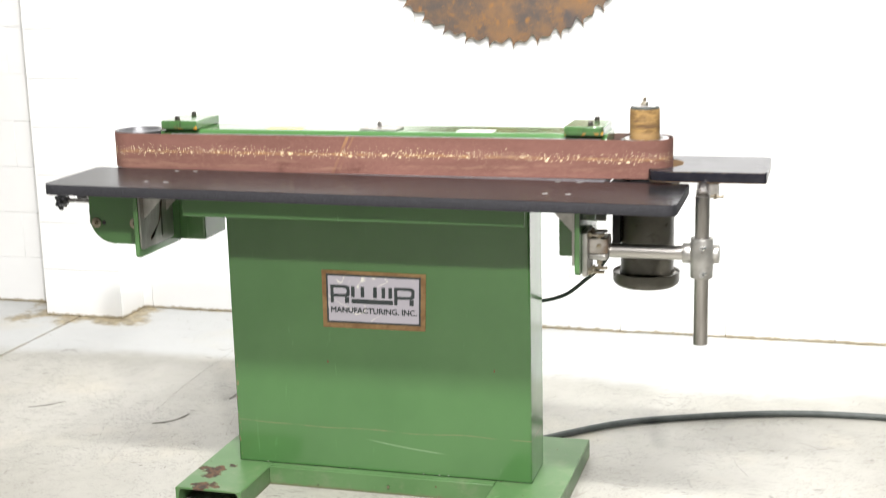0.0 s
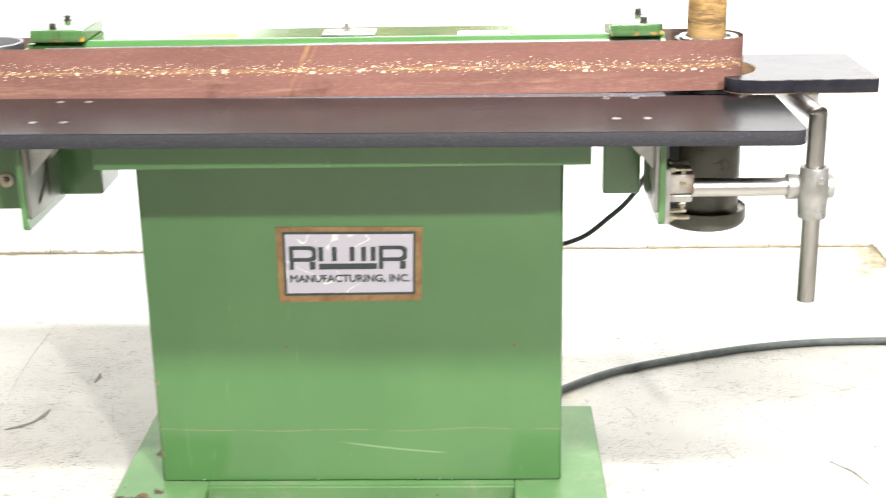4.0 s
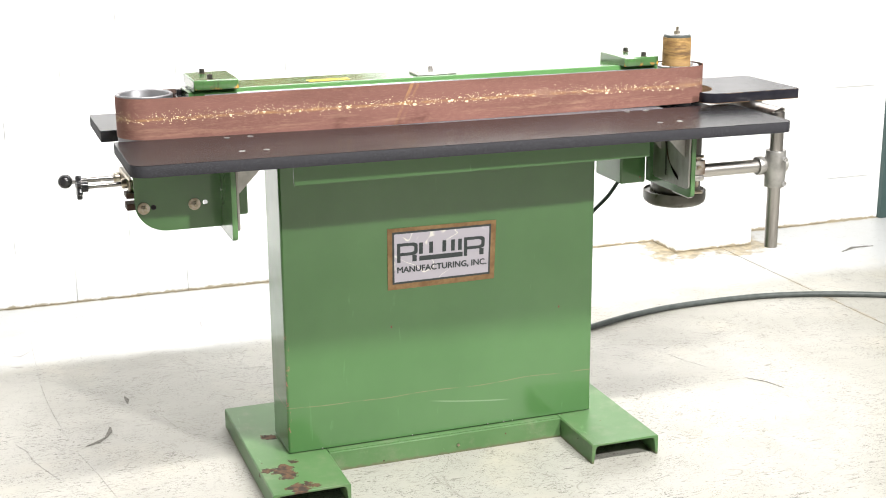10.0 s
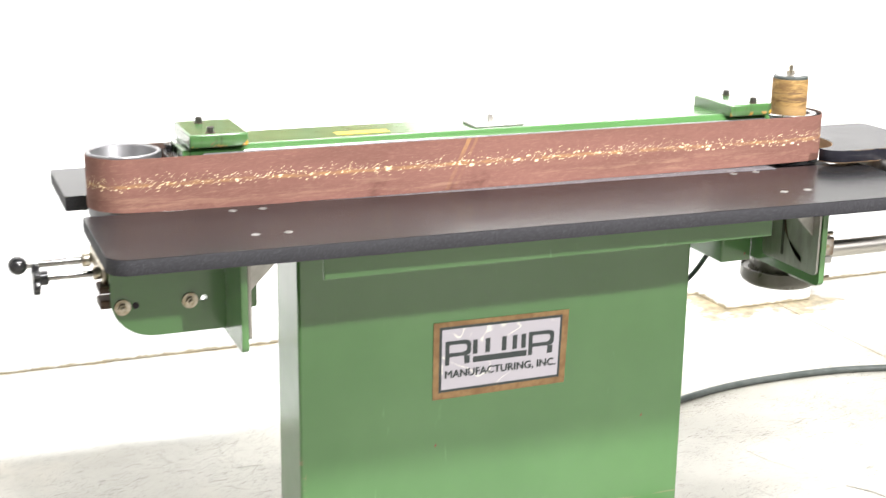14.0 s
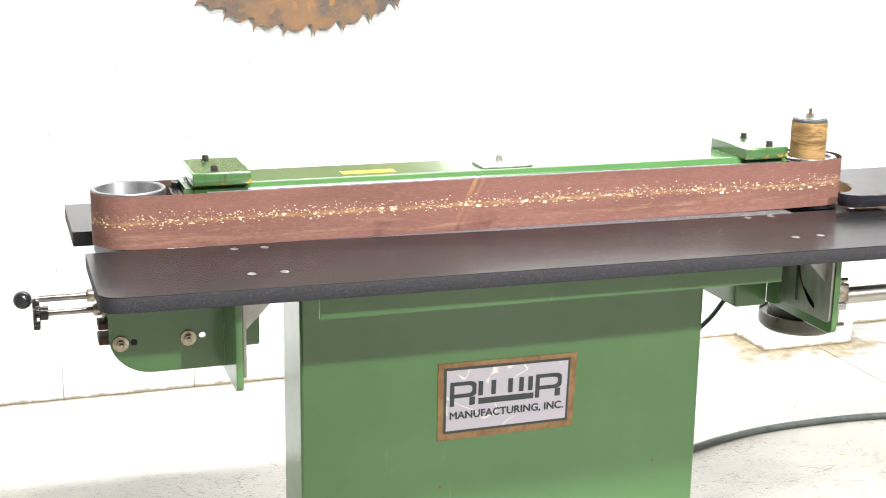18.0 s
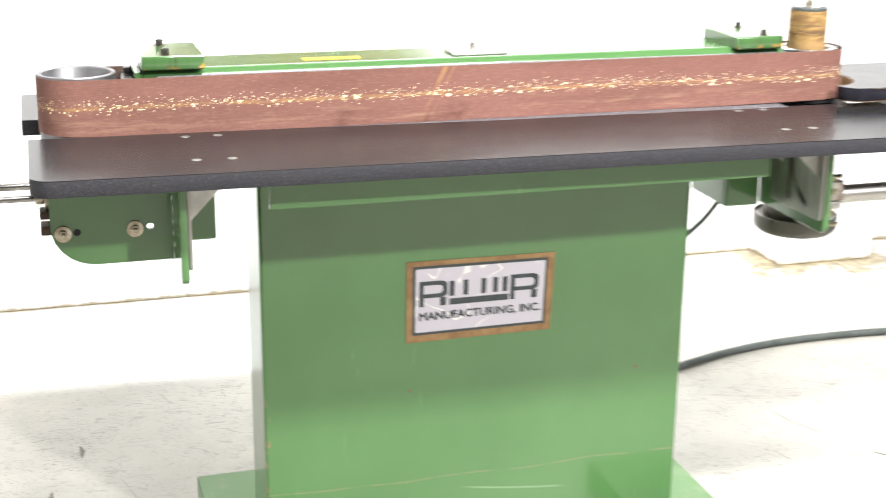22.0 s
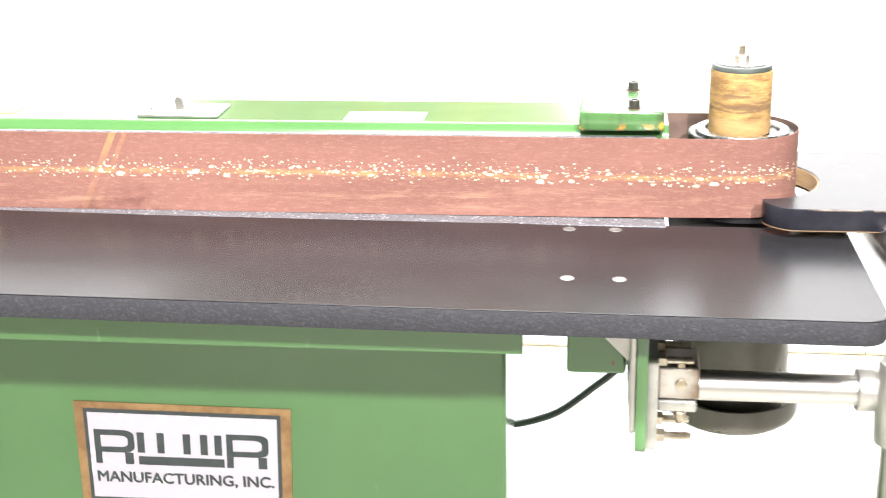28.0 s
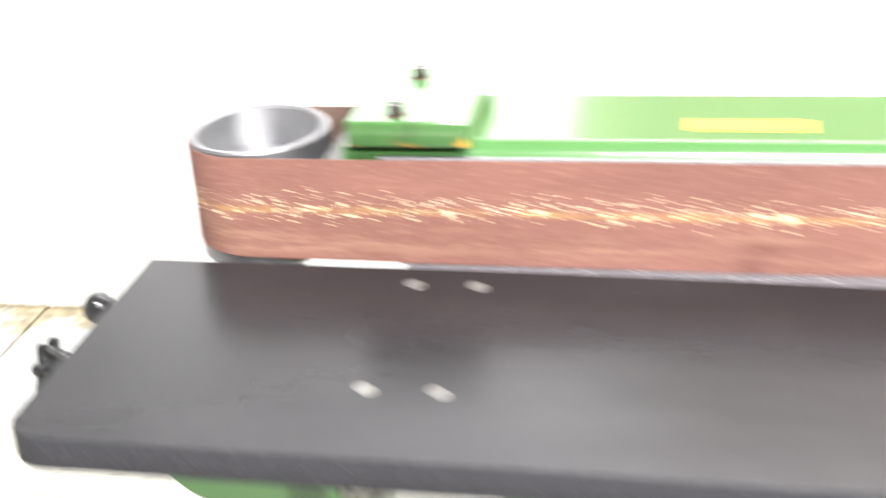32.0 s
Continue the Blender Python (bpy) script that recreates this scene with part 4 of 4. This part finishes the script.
# tension lever with ball, tracking screw with star knob
lever = part("tension_lever", rod((-0.480, 0.091, 0.775), 0.0065, 0.125, "x"), SHAFT, sander, "bright steel lever rod")
part("lock_nut", lathe([(0.0066, 0), (0.0115, 0.001), (0.0125, 0.004), (0.0125, 0.013), (0.0105, 0.0155), (0.0066, 0.0155)], (-0.379, 0.091, 0.775), "x", 12), ZINC, lever)
part("ball_knob", lathe([(0.0165 * math.sin(radians(a)), -0.0165 * math.cos(radians(a))) for a in range(0, 181, 12)], (-0.4885, 0.091, 0.775), "x", 24), BLACK, lever, "glossy black ball knob")
screw = part("tracking_screw", rod((-0.462, -0.051, 0.790), 0.0055, 0.107, "x"), SHAFT, sander, "bright steel screw shaft")
star = [((0.0235 + 0.0045 * math.cos(7 * a)) * math.cos(a), (0.0235 + 0.0045 * math.cos(7 * a)) * math.sin(a)) for a in (2 * math.pi * i / 84 for i in range(84))]
part("lock_nut", lathe([(0.0056, 0), (0.0105, 0.001), (0.0115, 0.004), (0.0115, 0.012), (0.0095, 0.0145), (0.0056, 0.0145)], (-0.378, -0.051, 0.790), "x", 12), ZINC, screw)
part("star_knob", joined(prism(star, 0.012, Matrix.Translation((-0.476, -0.051, 0.790)) @ SIDE, 0.0025), rod((-0.4645, -0.051, 0.790), 0.012, 0.014, "x")), BLACK, screw, "black seven-lobed star knob")

# beam between the drums, with the platen and its caps
beam_outline = [(0.033, 0.868), (0.033, 0.9635), (0.0345, 0.9660), (0.0365, 0.9690), (0.044, 0.9765), (0.049, 0.9775), (0.159, 0.9775), (0.162, 0.9755), (0.162, 0.868)]
beam = part("belt_beam", prism(beam_outline, 1.207, Matrix.Translation((-0.188, 0, 0)) @ SIDE, 0.0006, 1), GREEN, sander, "long green steel beam between the drums")
part("platen", box(-0.165, 1.005, 0.0275, 0.0326, 0.8678, 0.9668), GRIT, beam, "dark graphite platen behind the belt")
foot_bar = box(-0.150, 1.018, -0.0045, 0.152, 0.850, 0.8664, 0.001)
part("platen_foot", foot_bar, SPECK, sander, "grey platen foot covered with bright dust")
part("yellow_sticker", box(0.094, 0.197, 0.069, 0.098, 0.9777, 0.9780), YELLOW, beam)
part("white_sticker", box(0.626, 0.724, 0.0525, 0.097, 0.9777, 0.9780), WHITE, beam)
switch = part("switch_plate", box(0.364, 0.467, 0.0525, 0.118, 0.9776, 0.9823, 0.0015), CAST, beam, "bare metal switch plate with a lever")
for k, sx in enumerate((0.376, 0.455)):
    part("plate_screw", lathe([(0.004, 0), (0.003, 0.0016), (0, 0.002)], (sx, 0.081, 0.9828), "z", 12), ZINC, switch)
part("switch_lever", prism([(-0.006, 0), (0.006, 0), (0.003, 0.014), (-0.004, 0.016), (-0.007, 0.011)], 0.008, Matrix.Translation((0.411, 0.083, 0.9823)) @ FRONT, 0.001), STEEL, switch)
for x0, x1, z0, y0, y1 in ((-0.191, -0.086, 0.9775, 0.020, 0.165), (0.914, 1.013, 0.9743, 0.020, 0.162)):
    cap = part("drum_cap", box(x0, x1, y0, y1, z0 + 0.0005, z0 + 0.0245, 0.003), CAP, sander, "green cap block with rusty edges")
    cx = -0.150 if x0 < 0 else 0.978
    for cy in (0.038, 0.139):
        b = part("cap_screw", lathe([(0.0065, 0), (0.0065, 0.0098), (0.0058, 0.0105), (0.0036, 0.0105), (0.0034, 0.006), (0, 0.006)], (cx, cy, z0 + 0.0245), "z", 20), OXIDE, cap)
        part("rust_ring", lathe([(0.0066, 0.0004), (0.0092, 0.0003), (0.0098, 0)], (cx, cy, z0 + 0.0246), "z", 16), BROWN, cap)
part("beam_end", box(-0.2015, -0.1885, 0.036, 0.149, 0.870, 0.9730, 0.0015), GREEN, beam)
part("end_yoke", joined(box(-0.222, -0.2020, 0.040, 0.145, 0.872, 0.958, 0.002), box(-0.214, -0.2020, 0.124, 0.146, 0.958, 0.968, 0.002)), BLACK, sander, "black yoke that carries the idler drum")

# belt
def belt_loop(r, z0, z1, thick):
    """The closed loop of the belt round both drums."""
    line = []
    for i in range(25):
        a = radians(270 - 180 * i / 24)
        line.append((LX, BY, a))
    for i in range(25):
        a = radians(90 - 180 * i / 24)
        line.append((RX, BY, a))
    pts = [(cx + r * math.cos(a), cy + r * math.sin(a), math.cos(a), math.sin(a)) for cx, cy, a in line]
    full = []
    for i, p in enumerate(pts):
        q = pts[(i + 1) % len(pts)]
        steps = 40 if abs(p[0] - q[0]) > 0.5 else 1
        for k in range(steps):
            s = k / steps
            full.append(tuple(p[j] + (q[j] - p[j]) * s for j in range(4)))
    bm = bmesh.new()
    zs = (z0, z0 + 0.0006, z1 - 0.0006, z1)
    rows = []
    for x, y, nx, ny in full:
        edge = 0.0007 * noise.noise((x * 9, y * 9, 3.1))
        lift = 0.0036 * ((x - 0.42) / 0.72) ** 4
        rows.append([bm.verts.new((x + nx * t, y + ny * t, z + (edge if j in (0, 3) else 0) + (lift if j < 2 else 0))) for t in (0, thick) for j, z in enumerate(zs)])
    for a, b in zip(rows, rows[1:] + rows[:1]):
        for j in (0, 1, 2, 4, 5, 6):
            bm.faces.new((a[j], b[j], b[j + 1], a[j + 1]))
        bm.faces.new((a[3], b[3], b[7], a[7]))
        bm.faces.new((a[0], b[0], b[4], a[4]))
    bmesh.ops.recalc_face_normals(bm, faces=bm.faces)
    for f in bm.faces:
        c = f.calc_center_median()
        cx = min(max(c.x, LX), RX)
        if f.normal.x * (c.x - cx) + f.normal.y * (c.y - BY) < 0 and abs(f.normal.z) < 0.5:
            f.material_index = 1
    return smooth(bm, 50)


belt = part("sanding_belt", belt_loop(PR, BZ0, BZ1, 0.0012), BELT, sander, "red-brown sanding belt with pale worn flecks along its middle")
belt.data.materials.append(plain("belt_backing", (0.085, 0.052, 0.042), (0.125, 0.080, 0.062), 0.8, 0.0, 60, 0.3))
part("idler_drum", lathe([(0, 0.935), (0.050, 0.936), (0.0575, 0.9675), (0.0605, 0.9695), (0.0640, 0.9692), (0.0655, 0.9675), (0.0655, 0.857), (0.062, 0.853), (0, 0.853)], (LX, BY, 0), "z", 64), DISH, sander, "bare aluminium idler drum with a dished top")
drive = part("drive_drum", lathe([(0, 0.9595), (0.030, 0.9595), (0.0635, 0.9595), (0.0655, 0.9575), (0.0655, 0.862), (0, 0.862)], (RX, BY, 0), "z", 48), BLACK, sander, "black rubber drive drum")
part("drum_ring", lathe([(0.045, 0.960), (0.045, 0.9625), (0.046, 0.964), (0.0545, 0.964), (0.056, 0.9625), (0.056, 0.960)], (RX, BY, 0), "z", 48), ALUM, drive, "bright metal hub ring")
SX = RX - 0.004
spindle = part("spindle_drum", lathe([(0, 0.9605), (0.0368, 0.9605), (0.0372, 0.962), (0.0372, 1.0355), (0.0365, 1.0365), (0, 1.0365)], (SX, BY, 0), "z", 48), DRUM, sander, "small drum in worn yellow-brown abrasive sleeve")
part("rubber_cap", lathe([(0, 1.0367), (0.0358, 1.0367), (0.0362, 1.039), (0.0352, 1.0422), (0.031, 1.0430), (0, 1.0430)], (SX, BY, 0), "z", 40), RUBBER, spindle, "grey rubber disc on top")
part("washer", lathe([(0, 1.0430), (0.029, 1.0432), (0.029, 1.0442), (0, 1.0445)], (SX, BY, 0), "z", 36), ALUM, spindle)
part("nut", hexagon((SX - 0.001, BY, 1.0445), 0.016, 0.009), ZINC, spindle)
part("stud", rod((SX - 0.001, BY, 1.0535), 0.0042, 0.0105, "z", 14), ZINC, spindle)

# motor under the drive drum
motor = part("motor", lathe([(0, 0.600), (0.064, 0.600), (0.067, 0.604), (0.067, 0.845), (0, 0.845)], (RX + 0.005, 0.088, 0), "z", 56), MOTOR, sander, "dark grey electric motor hung upright")
part("fan_cover", lathe([(0, 0.5780), (0.060, 0.5785), (0.074, 0.5815), (0.082, 0.588), (0.0845, 0.595), (0.0845, 0.6165), (0.083, 0.6175), (0.0815, 0.6120), (0.0675, 0.6110), (0.0675, 0.600), (0, 0.600)], (RX + 0.003, 0.088, 0.007), "z", 56), MOTOR, motor, "rounded fan cover")
part("conduit_box", box(1.034, 1.052, 0.03, 0.09, 0.70, 0.842, 0.001), DARK, motor)
part("motor_mount", box(1.024, 1.192, 0.012, 0.19, 0.8455, 0.8540, 0.001), DARK, sander, "dark motor mounting plate")

# pipe arm that carries the small end table
PX, PY, PZ = 1.272, -0.147, 0.7225
flange = part("clamp_flange", prism(rounded(-0.190, -0.104, 0.667, 0.777, 0.006), 0.012, Matrix.Translation((0.9955, 0, 0)) @ SIDE, 0.001), CAST, sander, "bare cast flange bolted to the end plate")
part("clamp_jaw", box(1.008, 1.053, -0.168, -0.104, 0.7197, 0.7575, 0.003), GRIMY, flange)
part("clamp_jaw", box(1.008, 1.051, -0.168, -0.104, 0.7040, 0.7185, 0.003), CAST, flange)
for by in (-0.180, -0.113):
    for bz in (0.676, 0.767):
        part("flange_bolt", joined(hexagon((1.0078, by + (0.012 if by < -0.15 else -0.012), bz), 0.014, 0.009, "x"), rod((1.016, by + (0.012 if by < -0.15 else -0.012), bz), 0.0042, 0.030, "x", 12)), ZINC, flange)
part("clamp_bolt", joined(hexagon((1.033, -0.1600, 0.756), 0.012, 0.007), rod((1.033, -0.1600, 0.688), 0.004, 0.070, "z", 12), hexagon((1.033, -0.1600, 0.694), 0.012, 0.009)), ZINC, flange)
part("clamp_bolt", hexagon((1.033, -0.1740, 0.739), 0.011, 0.006, "y"), ZINC, flange)
part("mount_plate", box(0.9957, 1.0230, 0.004, 0.011, 0.765, 0.8450, 0.001), STEEL, sander, "bare steel plate beside the motor")
AY, AZ = -0.130, 0.7215
part("arm_pipe", rod((1.0535, AY, AZ), 0.0172, 0.185, "x", 32), ARM, sander, "bare steel pipe arm")
tee = part("pipe_tee", lathe([(0.0172, 0.668), (0.0255, 0.668), (0.0262, 0.671), (0.0262, 0.685), (0.0275, 0.705), (0.0275, 0.735), (0.0262, 0.750), (0.0262, 0.760), (0.0252, 0.763), (0.0172, 0.763)], (PX, PY, 0), "z", 32), CAST, sander, "cast pipe fitting with two set screws")
part("socket", lathe([(0.0174, 0), (0.0232, 0), (0.0240, 0.002), (0.0240, 0.016), (0.022, 0.022), (0.022, 0.030)], (1.2265, AY, AZ), "x", 28), CAST, tee)
part("end_boss", lathe([(0.021, 0), (0.0222, 0.010), (0.0222, 0.036), (0.020, 0.0385), (0, 0.0385)], (PX + 0.001, AY, AZ), "x", 28), CAST, tee)
for bz in (0.745, 0.682):
    m = Matrix.Translation((PX + 0.012, PY - 0.022, bz)) @ Matrix.Rotation(radians(-25), 4, "Z")
    s1 = joined(hexagon((0, -0.022, 0), 0.011, 0.007, "y"), rod((0, -0.016, 0), 0.0035, 0.016, "y", 12))
    s1.transform(m)
    part("set_screw", s1, ALUM, tee)
post = part("post_pipe", lathe([(0, 0.508), (0.0135, 0.508), (0.0135, 0.505), (0.0162, 0.505), (0.0168, 0.506), (0.0168, 0.862), (0, 0.876)], (PX, PY, 0), "z", 32), PIPE, sander, "bare steel upright pipe")


def mitred(p0, p1, r, n=28):
    """A pipe from p0 to p1 whose first end is cut on the slant."""
    a, b = Vector(p0), Vector(p1)
    way = (b - a).normalized()
    side = way.cross(Vector((0, 0, 1))).normalized()
    up = side.cross(way)
    bm = bmesh.new()
    first, last = [], []
    for k in range(n):
        q = 2 * math.pi * k / n
        d = r * (math.cos(q) * side + math.sin(q) * up)
        first.append(bm.verts.new(a + d - way * (r * math.sin(q))))
        last.append(bm.verts.new(b + d))
    for k in range(n):
        bm.faces.new((first[k], first[(k + 1) % n], last[(k + 1) % n], last[k]))
    bm.faces.new(first[::-1])
    bm.faces.new(last)
    bmesh.ops.recalc_face_normals(bm, faces=bm.faces)
    return smooth(bm, 50)


part("elbow_pipe", mitred((PX, PY + 0.001, 0.8595), (1.252, 0.115, 0.8590), 0.0166), PIPE, sander)
part("table_strap", box(1.226, 1.262, 0.010, 0.110, 0.8704, 0.8725, 0.0005), CAST, sander)
clip = part("pipe_clip", box(1.262, 1.300, -0.030, -0.022, 0.836, 0.8725, 0.002), CAST, sander, "bare steel clip under the end table")
part("clip_bolt", joined(hexagon((1.2885, -0.046, 0.8435), 0.012, 0.007, "x"), rod((1.270, -0.046, 0.8435), 0.004, 0.043, "x", 12)), ZINC, clip)

# small end table with a round bite that clears the drum
bite = [(1.148, -0.012)] + [(RX + 0.094 * math.cos(radians(a)), BY + 0.094 * math.sin(radians(a))) for a in range(-62, 63, 8)]
end_outline = [(1.128, 0.004), (1.128, -0.006), (1.131, -0.014), (1.137, -0.022), (1.1435, -0.0285), (1.151, -0.0335), (1.160, -0.0362), (1.168, -0.0365)] + rounded(1.2, 1.411, -0.0365, 0.224, (0, 0.012, 0.018, 0))[1:-1] + [(1.168, 0.224), (1.152, 0.205)] + list(reversed(bite[1:]))
end_table = part("end_table", prism(end_outline, 0.0254, Matrix.Translation((0, 0, 0.8750)), 0.0014), GLOSS, sander, "small glossy black end table with worn edges")
arc = [(RX + r * math.cos(radians(a)), BY + r * math.sin(radians(a))) for r, way in ((0.0925, 1), (0.0938, -1)) for a in range(-60, 61, 6)[::way]]
part("raw_edge", prism(arc, 0.0215, Matrix.Translation((0, 0, 0.8776))), RAW, end_table, "bare tan wood inside the round bite")
rim = prism(end_outline, 0.0014, Matrix.Translation((0, 0, 0.8736)), 0.0006, 1)
part("lower_edge", rim, WORN_RIM, end_table, "bare wood along the underside")
part("table_screw", joined(lathe([(0, 0.8645), (0.004, 0.869), (0.004, 0.8762)], (1.379, 0.015, 0), "z", 10), hexagon((1.379, 0.015, 0.8712), 0.011, 0.005)), ZINC, end_table)

# rear table, seen past the idler drum
rear = part("rear_table", prism(rounded(-0.392, 0.30, 0.178, 0.422, 0.004), 0.0265, Matrix.Translation((0, 0, 0.8445)), 0.0015), EDGE, sander, "black rear table board")
part("laminate", prism(rounded(-0.392, 0.30, 0.178, 0.422, 0.004), 0.001, Matrix.Translation((0, 0, 0.8711)), 0.0004, 1), TOP, rear)

# thin cable from the cabinet to the motor
part("motor_cable", tube([(0.775, 0.20, 0.4965), (0.821, 0.20, 0.5015), (0.860, 0.20, 0.512), (0.893, 0.20, 0.528), (0.935, 0.20, 0.563), (0.966, 0.199, 0.591), (0.994, 0.197, 0.628), (1.020, 0.180, 0.685), (1.035, 0.150, 0.73)], 0.0053), CABLE, sander, "thin dark cable")

# ---- power cord on the floor ----
cord = part("power_cord", tube([(0.55, 0.21, 0.011), (0.66, 0.34, 0.0105), (0.78, 0.47, 0.0105), (0.97, 0.638, 0.0105), (1.17, 0.735, 0.0105), (1.39, 0.812, 0.0105), (1.62, 0.848, 0.0105), (1.94, 0.835, 0.0105), (2.24, 0.735, 0.0105), (2.6, 0.52, 0.0105), (3.0, 0.2, 0.0105)], 0.0100, 12, 8), RUBBER)
tagged(cord, "thick dark grey rubber power cord lying on the floor", "power cord")
